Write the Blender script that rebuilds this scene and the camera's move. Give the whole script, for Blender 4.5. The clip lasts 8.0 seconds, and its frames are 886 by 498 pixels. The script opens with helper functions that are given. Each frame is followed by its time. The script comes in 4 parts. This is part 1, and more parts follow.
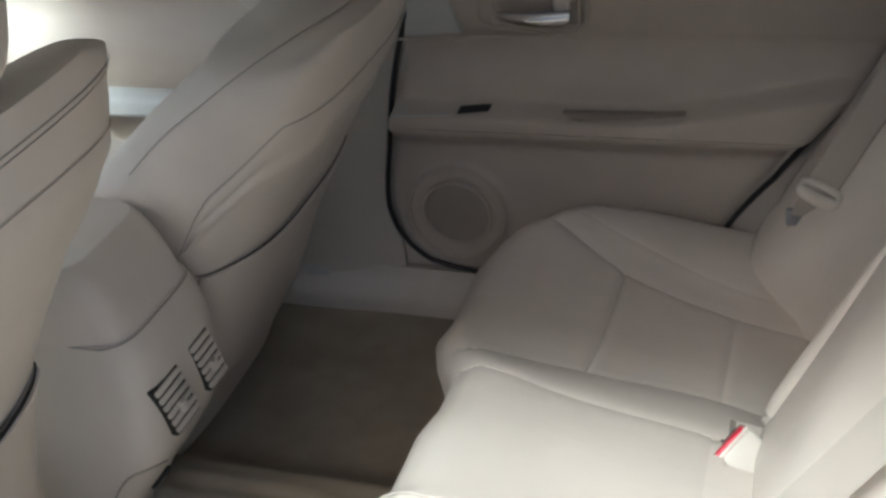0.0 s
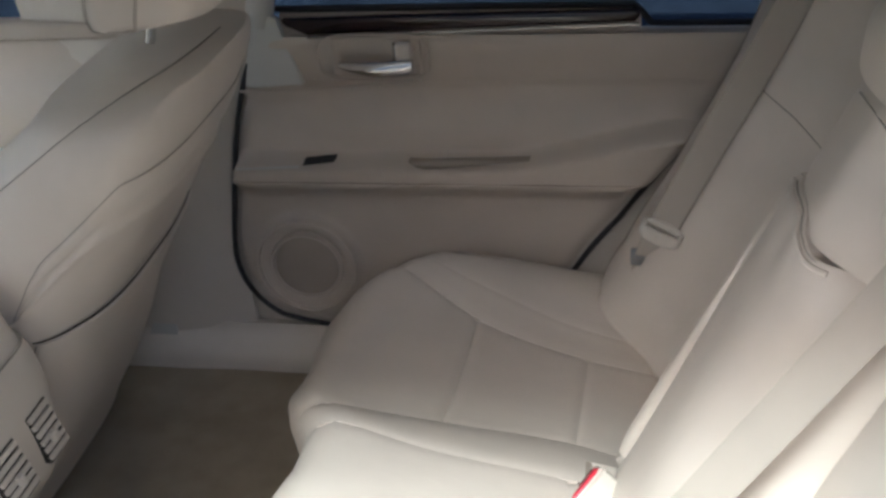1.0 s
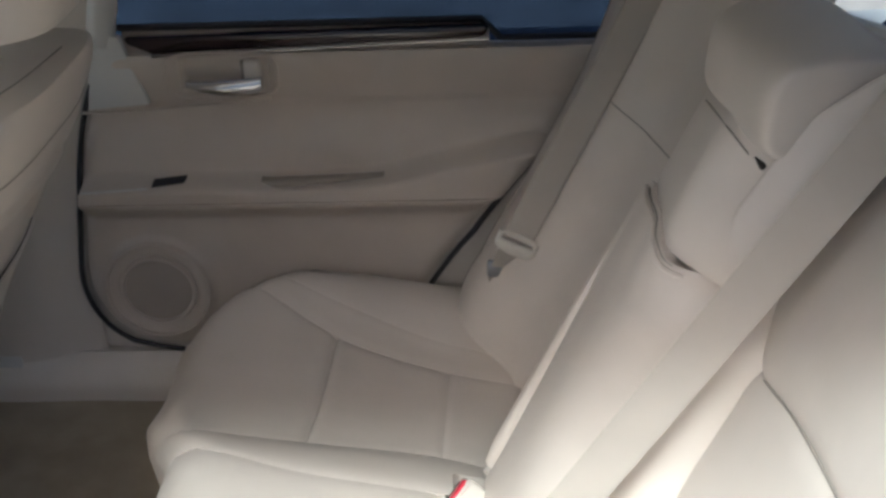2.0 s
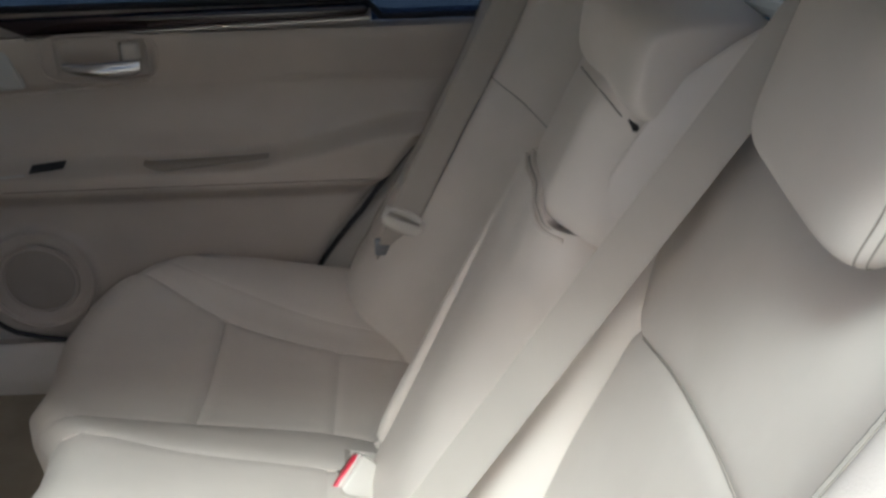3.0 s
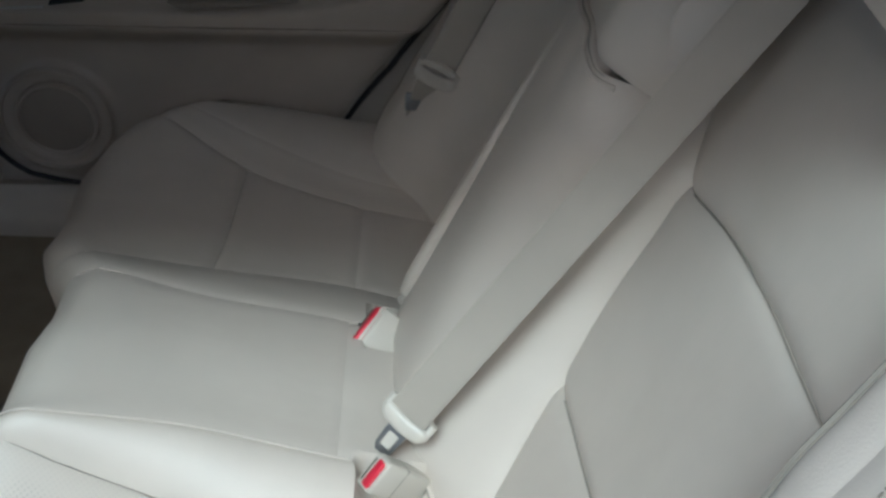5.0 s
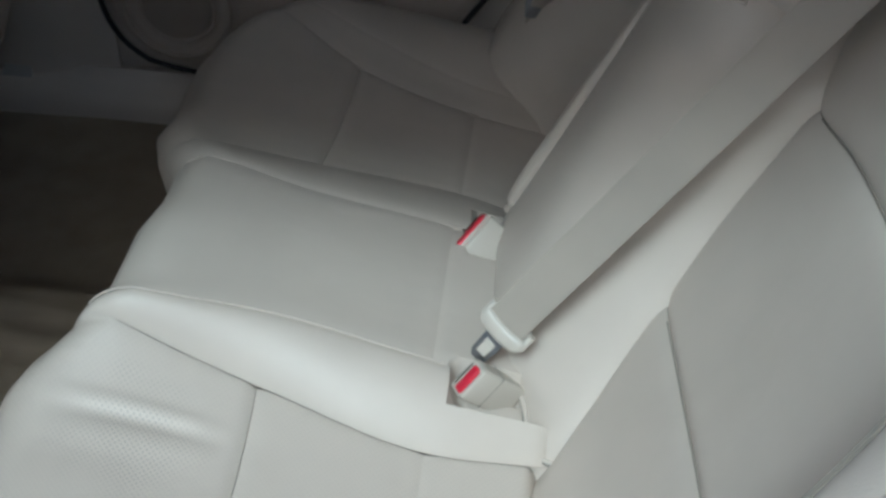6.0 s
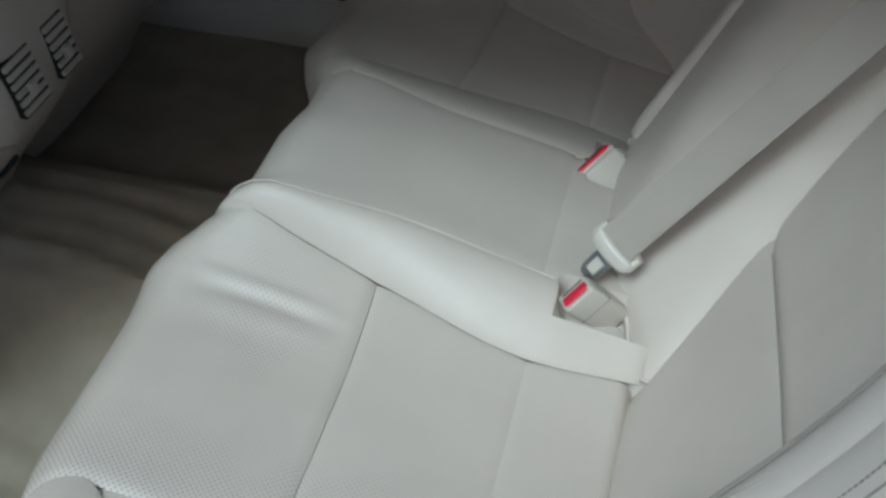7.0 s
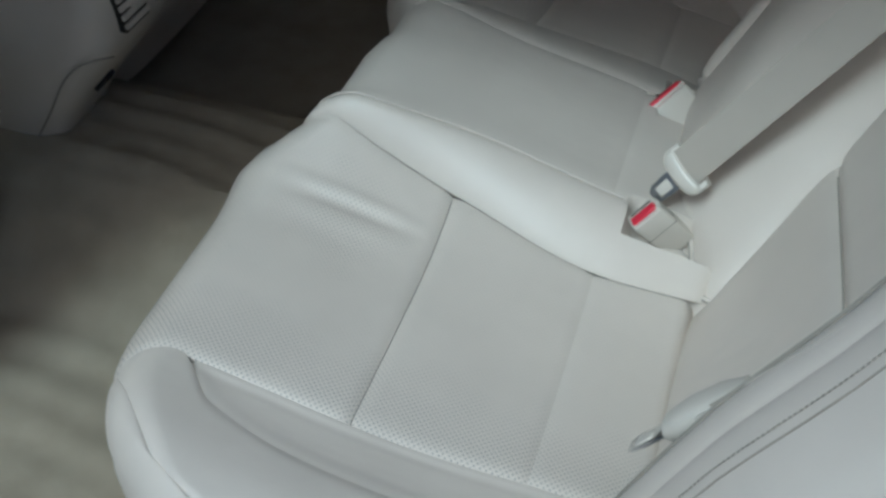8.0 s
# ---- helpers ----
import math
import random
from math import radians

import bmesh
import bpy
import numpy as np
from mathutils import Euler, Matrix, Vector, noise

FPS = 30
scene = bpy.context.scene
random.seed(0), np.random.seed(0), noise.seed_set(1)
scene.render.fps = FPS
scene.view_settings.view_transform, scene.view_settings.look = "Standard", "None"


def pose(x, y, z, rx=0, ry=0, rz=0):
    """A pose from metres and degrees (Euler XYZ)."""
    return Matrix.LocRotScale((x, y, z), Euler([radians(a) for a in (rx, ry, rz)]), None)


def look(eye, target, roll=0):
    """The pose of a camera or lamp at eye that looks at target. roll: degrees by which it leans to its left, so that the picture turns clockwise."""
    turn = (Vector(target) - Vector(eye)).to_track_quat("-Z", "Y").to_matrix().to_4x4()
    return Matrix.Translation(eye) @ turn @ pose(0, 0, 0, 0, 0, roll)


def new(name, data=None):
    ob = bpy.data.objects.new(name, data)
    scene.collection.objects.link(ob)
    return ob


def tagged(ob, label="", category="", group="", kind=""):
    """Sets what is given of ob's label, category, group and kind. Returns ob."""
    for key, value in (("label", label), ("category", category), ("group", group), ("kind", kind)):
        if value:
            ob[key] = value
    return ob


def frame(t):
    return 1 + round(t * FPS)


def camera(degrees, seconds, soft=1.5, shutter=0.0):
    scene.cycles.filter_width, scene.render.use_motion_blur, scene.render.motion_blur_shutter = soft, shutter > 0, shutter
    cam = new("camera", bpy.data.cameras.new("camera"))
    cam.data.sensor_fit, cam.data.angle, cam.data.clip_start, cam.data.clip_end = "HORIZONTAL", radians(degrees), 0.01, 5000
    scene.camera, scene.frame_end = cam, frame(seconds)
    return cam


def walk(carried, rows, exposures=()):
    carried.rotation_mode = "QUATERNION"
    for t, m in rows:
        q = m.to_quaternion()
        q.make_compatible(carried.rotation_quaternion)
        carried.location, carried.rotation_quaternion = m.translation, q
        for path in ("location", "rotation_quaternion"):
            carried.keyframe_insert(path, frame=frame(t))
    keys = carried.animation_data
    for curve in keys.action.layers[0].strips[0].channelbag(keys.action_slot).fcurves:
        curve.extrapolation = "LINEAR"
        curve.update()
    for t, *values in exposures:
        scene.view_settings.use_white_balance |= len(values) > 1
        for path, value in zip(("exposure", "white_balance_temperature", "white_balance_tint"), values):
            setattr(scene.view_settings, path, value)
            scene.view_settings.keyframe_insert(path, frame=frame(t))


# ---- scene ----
cam = camera(41.0, 8.0, 3.0)
PATH = [
    (0, (0.482, -0.969, 1.195), (-0.115, 0.637, 0.164), -6.6),
    (0.5, (0.479, -0.959, 1.196), (0.001, 0.702, 0.189), -5.4),
    (1, (0.489, -0.95, 1.191), (0.12, 0.751, 0.207), -4.8),
    (1.5, (0.483, -0.947, 1.196), (0.241, 0.779, 0.216), -3.9),
    (2, (0.474, -0.948, 1.187), (0.36, 0.796, 0.214), -2.7),
    (3.5, (0.488, -0.97, 1.156), (0.591, 0.755, 0.151), -0.7),
    (4, (0.486, -0.965, 1.139), (0.594, 0.739, 0.098), 0.1),
    (5.5, (0.452, -0.93, 1.09), (0.431, 0.666, -0.115), 2.3),
    (6, (0.455, -0.931, 1.086), (0.334, 0.617, -0.174), 2.2),
    (6.5, (0.466, -0.968, 1.081), (0.235, 0.55, -0.199), 2.4),
    (7, (0.489, -1.006, 1.087), (0.145, 0.464, -0.225), 1.5),
    (7.5, (0.489, -1.06, 1.068), (0.095, 0.398, -0.244), 2.0),
    (8, (0.484, -1.115, 1.056), (0.073, 0.336, -0.258), 2.6),
]
walk(cam, [(t, look(eye, target, roll)) for t, eye, target, roll in PATH],
     [(0, 0.95, 6050, 7), (0.5, 1.15, 6080, 7.5), (1.2, 1.35, 6080, 8), (2, 1.3, 6080, 8.5), (3.5, 0.65, 5820, 4.5), (5.5, -0.12, 5530, 1.5), (7, -0.34, 5470, 0.5), (8, -0.39, 5360, -0.5)])

# ---- light ----
world = bpy.data.worlds.new("world")
scene.world = world
world.use_nodes = True
wn, wl = world.node_tree.nodes, world.node_tree.links
sky = wn.new("ShaderNodeTexSky")
sky.sky_type, sky.sun_disc = "NISHITA", False
sky.sun_elevation, sky.sun_rotation = radians(50), radians(194)
sky.air_density, sky.dust_density = 1.0, 4.0
wl.new(sky.outputs[0], wn["Background"].inputs[0])
wn["Background"].inputs[1].default_value = 0.15

sun_data = bpy.data.lights.new("sun", "SUN")
sun_data.energy, sun_data.angle, sun_data.color = 1.7, radians(14), (0.86, 1.0, 0.99)
sun = new("sun", sun_data)
sun.matrix_world = look((-0.30, -2.2, 2.95), (0.25, 0.0, 0.25))


# ---- materials ----
def material(name, color, rough=0.6, metal=0.0, vary=0.12, scale=9.0, bump=0.15, grain=900.0, coat=0.0, spec=0.5, stain=None, stain_scale=3.0):
    m = bpy.data.materials.new(name)
    m.use_nodes = True
    n, l = m.node_tree.nodes, m.node_tree.links
    b = n["Principled BSDF"]
    b.inputs["Roughness"].default_value, b.inputs["Metallic"].default_value = rough, metal
    b.inputs["Coat Weight"].default_value = coat
    b.inputs["Specular IOR Level"].default_value = spec
    co = n.new("ShaderNodeTexCoord")
    big = n.new("ShaderNodeTexNoise")
    big.inputs["Scale"].default_value, big.inputs["Detail"].default_value = scale, 5
    fine = n.new("ShaderNodeTexNoise")
    fine.inputs["Scale"].default_value, fine.inputs["Detail"].default_value = grain, 3
    for t in (big, fine):
        l.new(co.outputs["Object"], t.inputs["Vector"])
    ramp = n.new("ShaderNodeMapRange")
    ramp.inputs["From Min"].default_value, ramp.inputs["From Max"].default_value = 0.3, 0.7
    ramp.inputs["To Min"].default_value, ramp.inputs["To Max"].default_value = 1 - vary, 1 + vary
    l.new(big.outputs["Fac"], ramp.inputs["Value"])
    mix = n.new("ShaderNodeVectorMath")
    mix.operation = "SCALE"
    mix.inputs[0].default_value = color
    l.new(ramp.outputs[0], mix.inputs["Scale"])
    last = mix.outputs[0]
    if stain:
        dirt = n.new("ShaderNodeTexNoise")
        dirt.inputs["Scale"].default_value, dirt.inputs["Detail"].default_value = stain_scale, 8
        l.new(co.outputs["Object"], dirt.inputs["Vector"])
        cut = n.new("ShaderNodeMapRange")
        cut.inputs["From Min"].default_value, cut.inputs["From Max"].default_value = 0.55, 0.75
        cut.inputs["To Max"].default_value = 0.5
        l.new(dirt.outputs["Fac"], cut.inputs["Value"])
        tint = n.new("ShaderNodeMix")
        tint.data_type = "RGBA"
        l.new(cut.outputs[0], tint.inputs["Factor"])
        l.new(last, tint.inputs["A"])
        tint.inputs["B"].default_value = (*stain, 1)
        last = tint.outputs["Result"]
    l.new(last, b.inputs["Base Color"])
    rr = n.new("ShaderNodeMapRange")
    rr.inputs["To Min"].default_value, rr.inputs["To Max"].default_value = max(rough - 0.08, 0.02), min(rough + 0.08, 1)
    l.new(big.outputs["Fac"], rr.inputs["Value"])
    l.new(rr.outputs[0], b.inputs["Roughness"])
    bp = n.new("ShaderNodeBump")
    bp.inputs["Strength"].default_value, bp.inputs["Distance"].default_value = bump, 0.001
    l.new(fine.outputs["Fac"], bp.inputs["Height"])
    l.new(bp.outputs[0], b.inputs["Normal"])
    return m


def creases(m, strength=0.25, scale=(14, 26, 14), distance=0.004):
    """Soft folds of stretched leather over a material's grain."""
    n, l = m.node_tree.nodes, m.node_tree.links
    co = n.new("ShaderNodeTexCoord")
    mp = n.new("ShaderNodeMapping")
    mp.inputs["Scale"].default_value = scale
    t = n.new("ShaderNodeTexNoise")
    t.inputs["Scale"].default_value, t.inputs["Detail"].default_value = 1.0, 2
    bp = n.new("ShaderNodeBump")
    bp.inputs["Strength"].default_value, bp.inputs["Distance"].default_value = strength, distance
    l.new(co.outputs["Object"], mp.inputs["Vector"])
    l.new(mp.outputs[0], t.inputs["Vector"])
    l.new(t.outputs["Fac"], bp.inputs["Height"])
    old = n["Bump"]
    l.new(bp.outputs[0], old.inputs["Normal"])
    return m


def perforations(m, pitch=0.0041, hole=0.00092):
    """Rows of small punched holes, staggered, seen from above."""
    n, l = m.node_tree.nodes, m.node_tree.links
    co = n.new("ShaderNodeTexCoord")
    sep = n.new("ShaderNodeSeparateXYZ")
    l.new(co.outputs["Object"], sep.inputs[0])

    def op(kind, a, b=None):
        q = n.new("ShaderNodeMath")
        q.operation = kind
        for i, v in enumerate((a, b)):
            if v is None:
                continue
            if isinstance(v, (int, float)):
                q.inputs[i].default_value = v
            else:
                l.new(v, q.inputs[i])
        return q.outputs[0]

    p = op("DIVIDE", op("ADD", sep.outputs[0], sep.outputs[1]), pitch * 1.414)
    q = op("DIVIDE", op("SUBTRACT", sep.outputs[0], sep.outputs[1]), pitch * 1.414)
    fp = op("SUBTRACT", op("FRACT", p), 0.5)
    fq = op("SUBTRACT", op("FRACT", q), 0.5)
    d = op("MULTIPLY", op("SQRT", op("ADD", op("MULTIPLY", fp, fp), op("MULTIPLY", fq, fq))), pitch)
    cut = n.new("ShaderNodeMapRange")
    cut.inputs["From Min"].default_value, cut.inputs["From Max"].default_value = hole * 0.7, hole * 1.3
    l.new(d, cut.inputs["Value"])
    b = n["Principled BSDF"]
    src = b.inputs["Base Color"].links[0].from_socket
    mix = n.new("ShaderNodeMix")
    mix.data_type = "RGBA"
    mix.inputs["A"].default_value = (0.30, 0.275, 0.25, 1)
    # the holes open only where the leather is stretched: along the outer edge and over the folds
    worn = n.new("ShaderNodeTexNoise")
    worn.inputs["Scale"].default_value, worn.inputs["Detail"].default_value = 22.0, 3
    l.new(co.outputs["Object"], worn.inputs["Vector"])
    drift = op("MULTIPLY", op("SUBTRACT", worn.outputs["Fac"], 0.5), 0.10)

    def fade(value, near, far, low, high):
        q = n.new("ShaderNodeMapRange")
        q.inputs["From Min"].default_value, q.inputs["From Max"].default_value = near, far
        q.inputs["To Min"].default_value, q.inputs["To Max"].default_value = low, high
        l.new(value, q.inputs["Value"])
        return q.outputs[0]

    edge = fade(op("ADD", op("ABSOLUTE", sep.outputs[1]), drift), 0.465, 0.36, 0.0, 0.95)
    dx, dy = op("SUBTRACT", sep.outputs[0], 0.125), op("ADD", sep.outputs[1], 0.235)
    spot = op("ADD", op("SQRT", op("ADD", op("MULTIPLY", dx, dx), op("MULTIPLY", dy, dy))), drift)
    closed_fac = op("MINIMUM", edge, fade(spot, 0.02, 0.075, 0.45, 0.93))
    hide = op("MAXIMUM", cut.outputs[0], closed_fac)
    l.new(hide, mix.inputs["Factor"])
    l.new(src, mix.inputs["B"])
    l.new(mix.outputs["Result"], b.inputs["Base Color"])
    bp = n.new("ShaderNodeBump")
    bp.inputs["Strength"].default_value, bp.inputs["Distance"].default_value = 0.3, 0.001
    l.new(hide, bp.inputs["Height"])
    l.new(n["Bump"].outputs[0], bp.inputs["Normal"])
    l.new(bp.outputs[0], b.inputs["Normal"])
    return m


IVORY = (0.625, 0.56, 0.495)
LEATHER = creases(material("ivory_leather", IVORY, 0.42, vary=0.04, bump=0.22, grain=700, stain=(0.53, 0.48, 0.41), stain_scale=5))
LEATHER_HOLES = perforations(creases(material("ivory_leather_perforated", IVORY, 0.42, vary=0.04, bump=0.22, grain=700)))
LEATHER_FRONT = creases(material("ivory_leather_front", (0.625, 0.56, 0.495), 0.45, vary=0.05, bump=0.22, grain=700))
PLASTIC = material("beige_moulded_plastic", (0.60, 0.545, 0.48), 0.5, vary=0.04, bump=0.3, grain=1400)
DOOR_SKIN = creases(material("beige_door_vinyl", (0.535, 0.465, 0.395), 0.5, vary=0.05, bump=0.3, grain=900), 0.1)
BUCKLE = material("cream_buckle_plastic", (0.60, 0.555, 0.49), 0.35, vary=0.03, bump=0.08, grain=1500)
WEB = material("beige_seat_belt_webbing", (0.44, 0.395, 0.34), 0.7, vary=0.05, bump=0.5, grain=1800)
RED = material("red_button_plastic", (0.62, 0.02, 0.05), 0.35, vary=0.05, bump=0.05)
CHROME = material("satin_chrome", (0.72, 0.72, 0.72), 0.18, metal=1.0, vary=0.02, bump=0.03)
STEEL = material("plain_steel", (0.30, 0.31, 0.33), 0.35, metal=1.0, vary=0.08, bump=0.1)
BLACK = material("black_rubber", (0.018, 0.017, 0.02), 0.55, vary=0.2, bump=0.2)
# dark colour of seams, and of thin tubes drawn as shade in gaps
SEAM_SHADE = material("dark_seam_and_shade", (0.30, 0.27, 0.23), 0.8, vary=0.1)
DARK = material("dark_duct", (0.02, 0.018, 0.016), 0.8, vary=0.1)
WOOD = material("dark_lacquered_wood", (0.022, 0.012, 0.013), 0.12, vary=0.5, scale=18, bump=0.02, coat=0.8)
# colours the stitches, and the shade drawn in the door's pull pocket
STITCH_SHADE = material("speaker_grille", (0.33, 0.285, 0.235), 0.65, vary=0.06, bump=0.9, grain=900)
SPEAKER = material("speaker_mesh", (0.39, 0.335, 0.28), 0.65, vary=0.06, bump=0.9, grain=900)
CARPET = material("beige_carpet", (0.34, 0.295, 0.225), 0.95, vary=0.14, scale=11, bump=1.0, grain=1100, spec=0.1, stain=(0.21, 0.175, 0.125), stain_scale=7)
HEADLINER = material("grey_headliner", (0.50, 0.48, 0.44), 0.95, vary=0.04, bump=0.6)
SCUFF = material("pale_sill_plastic", (0.55, 0.54, 0.51), 0.4, vary=0.03)
TRIM = material("white_strip_and_lit_armrest", (0.72, 0.75, 0.74), 0.4, vary=0.02)
PAINT = material("pearl_white_paint", (0.74, 0.74, 0.72), 0.25, vary=0.01, coat=0.6)
BOUNCE_GROUND = material("pale_bounce_ground", (0.27, 0.26, 0.24), 0.9, vary=0.3, scale=3, bump=0.8, grain=300)
DARK_BACKING = material("dark_backing_wall", (0.002, 0.004, 0.009), 0.9, vary=0.15, scale=1.5, bump=0.4, grain=80)

BOUNCE_WALL = material("pale_bounce_wall", (0.58, 0.56, 0.52), 0.9, vary=0.2, scale=1.2, bump=0.5, grain=60)


def glass(name, color):
    m = bpy.data.materials.new(name)
    m.use_nodes = True
    b = m.node_tree.nodes["Principled BSDF"]
    b.inputs["Base Color"].default_value = (*color, 1)
    b.inputs["Roughness"].default_value, b.inputs["Transmission Weight"].default_value, b.inputs["IOR"].default_value = 0.0, 1.0, 1.1
    return m


CLEAR = glass("clear_glass", (0.80, 0.84, 0.84))
TINTED = glass("tinted_glass", (0.035, 0.055, 0.095))


# ---- mesh helpers ----
def part(name, bm, mat, parent=None, label="", smooth=True):
    me = bpy.data.meshes.new(name)
    bmesh.ops.recalc_face_normals(bm, faces=bm.faces)
    bm.to_mesh(me)
    bm.free()
    if smooth:
        me.polygons.foreach_set("use_smooth", [True] * len(me.polygons))
        me.set_sharp_from_angle(angle=radians(40))
    me.materials.append(mat)
    ob = new(name, me)
    if parent:
        ob.parent = parent
    if label:
        tagged(ob, label)
    return ob


def thing(name, label, category, group="", kind="", at=(0, 0, 0)):
    ob = new(name)
    ob.location = at
    ob.empty_display_size = 0.05
    return tagged(ob, label, category, group, kind)


def under(ob, parent):
    """Parent ob, keeping it where it stands."""
    ob.parent = parent
    ob.matrix_parent_inverse = Matrix.Translation(parent.location).inverted()
    return ob


def lerp(a, b, t):
    return a + (b - a) * t


def smooth(a, b, x):
    t = min(max((x - a) / (b - a), 0.0), 1.0)
    return t * t * (3 - 2 * t)


def curve(points):
    """A smooth function through (key, value, ...) rows."""
    keys = [p[0] for p in points]
    vals = [np.array(p[1:], float) for p in points]

    def at(k):
        k = min(max(k, keys[0]), keys[-1])
        i = max(j for j in range(len(keys) - 1) if keys[j] <= k)
        t = (k - keys[i]) / (keys[i + 1] - keys[i])
        p0, p1, p2, p3 = vals[max(i - 1, 0)], vals[i], vals[i + 1], vals[min(i + 2, len(vals) - 1)]
        out = 0.5 * (2 * p1 + (p2 - p0) * t + (2 * p0 - 5 * p1 + 4 * p2 - p3) * t * t + (3 * p1 - p0 - 3 * p2 + p3) * t**3)
        return float(out[0]) if len(out) == 1 else out

    return at


def sheet_mesh(P, nu, nv, seams=(1, 1, 1, 1), depth=0.006, width=0.011, skirt=0.02, out=None, puff=0.0, gap=0.0004):
    """A padded panel over P(u, v): edges sink into the seam (u0, u1, v0, v1 where set) and turn inwards as a skirt."""
    pos = np.array([[P(i / nu, j / nv) for j in range(nv + 1)] for i in range(nu + 1)], float)
    du = np.gradient(pos, axis=0)
    dv = np.gradient(pos, axis=1)
    nor = np.cross(du, dv)
    nor /= np.linalg.norm(nor, axis=2, keepdims=True) + 1e-12
    if out is not None and (nor.reshape(-1, 3).mean(0) @ np.array(out)) < 0:
        nor = -nor
    lu = np.concatenate([np.zeros((1, nv + 1)), np.cumsum(np.linalg.norm(np.diff(pos, axis=0), axis=2), 0)])
    lv = np.concatenate([np.zeros((nu + 1, 1)), np.cumsum(np.linalg.norm(np.diff(pos, axis=1), axis=2), 1)], 1)
    dist = [lu, lu[-1:] - lu, lv, lv[:, -1:] - lv]
    off = np.zeros((nu + 1, nv + 1))
    for d, s in zip(dist, seams):
        if s:
            off -= depth * s * np.exp(-((d / width) ** 1.3))
    if puff:
        u, v = np.meshgrid(np.linspace(0, 1, nu + 1), np.linspace(0, 1, nv + 1), indexing="ij")
        off += puff * (16 * u * (1 - u) * v * (1 - v)) ** 0.7
    pts = pos + nor * off[..., None]

    def pull(edge, inner):
        d = inner - edge
        return edge + d * np.minimum(gap / (np.linalg.norm(d, axis=1, keepdims=True) + 1e-9), 0.6)

    if seams[0] > 0.8:
        pts[0] = pull(pts[0], pts[1])
    if seams[1] > 0.8:
        pts[-1] = pull(pts[-1], pts[-2])
    if seams[2] > 0.8:
        pts[:, 0] = pull(pts[:, 0], pts[:, 1])
    if seams[3] > 0.8:
        pts[:, -1] = pull(pts[:, -1], pts[:, -2])
    bm = bmesh.new()
    vs = [[bm.verts.new(pts[i, j]) for j in range(nv + 1)] for i in range(nu + 1)]
    for i in range(nu):
        for j in range(nv):
            bm.faces.new((vs[i][j], vs[i + 1][j], vs[i + 1][j + 1], vs[i][j + 1]))
    if skirt:
        ring = [(i, 0) for i in range(nu)] + [(nu, j) for j in range(nv)] + [(i, nv) for i in range(nu, 0, -1)] + [(0, j) for j in range(nv, 0, -1)]
        low = [bm.verts.new(pts[i, j] - nor[i, j] * skirt) for i, j in ring]
        for k in range(len(ring)):
            (a, b), (c, d) = ring[k], ring[(k + 1) % len(ring)]
            bm.faces.new((vs[a][b], vs[c][d], low[(k + 1) % len(ring)], low[k]))
    return bm


def steps(n, bias=2.2):
    """Even steps drawn towards both ends, for fine seams."""
    return [0.5 - 0.5 * math.copysign(abs(1 - 2 * i / n) ** (1 / bias), 1 - 2 * i / n) for i in range(n + 1)]


def box_mesh(x0, x1, y0, y1, z0, z1, bevel=0.004, seg=2):
    bm = bmesh.new()
    bmesh.ops.create_cube(bm, size=1)
    for v in bm.verts:
        v.co = Vector((lerp(x0, x1, v.co.x + 0.5), lerp(y0, y1, v.co.y + 0.5), lerp(z0, z1, v.co.z + 0.5)))
    if bevel:
        bmesh.ops.bevel(bm, geom=bm.edges[:], offset=bevel, segments=seg, affect="EDGES", profile=0.5)
    return bm


def moved(bm, m):
    bmesh.ops.transform(bm, matrix=m, verts=bm.verts)
    return bm


def tube_mesh(points, radius, sides=8, closed=False):
    pts = [Vector(p) for p in points]
    n = len(pts)
    bm = bmesh.new()
    rings = []
    up = Vector((0.13, 0.2, 0.97))
    for i, p in enumerate(pts):
        a = pts[(i - 1) % n] if closed or i else p
        b = pts[(i + 1) % n] if closed or i < n - 1 else p
        d = (b - a).normalized()
        s = d.cross(up).normalized()
        t = s.cross(d)
        r = radius(i / max(n - 1, 1)) if callable(radius) else radius
        rings.append([bm.verts.new(p + r * (math.cos(q) * s + math.sin(q) * t)) for q in [2 * math.pi * k / sides for k in range(sides)]])
    for i in range(n if closed else n - 1):
        r0, r1 = rings[i], rings[(i + 1) % n]
        for k in range(sides):
            bm.faces.new((r0[k], r0[(k + 1) % sides], r1[(k + 1) % sides], r1[k]))
    if not closed:
        bm.faces.new(rings[0])
        bm.faces.new(rings[-1][::-1])
    return bm


def ribbon_mesh(rows, thick=0.0016):
    """A strap: rows of (centre, half width as a vector)."""
    bm = bmesh.new()
    rings = []
    for i, (c, w) in enumerate(rows):
        c, w = Vector(c), Vector(w)
        d = (Vector(rows[min(i + 1, len(rows) - 1)][0]) - Vector(rows[max(i - 1, 0)][0])).normalized()
        nrm = d.cross(w).normalized() * thick / 2
        rings.append([bm.verts.new(q) for q in (c - w + nrm, c + w + nrm, c + w - nrm, c - w - nrm)])
    for a, b in zip(rings, rings[1:]):
        for k in range(4):
            bm.faces.new((a[k], a[(k + 1) % 4], b[(k + 1) % 4], b[k]))
    bm.faces.new(rings[0])
    bm.faces.new(rings[-1][::-1])
    return bm


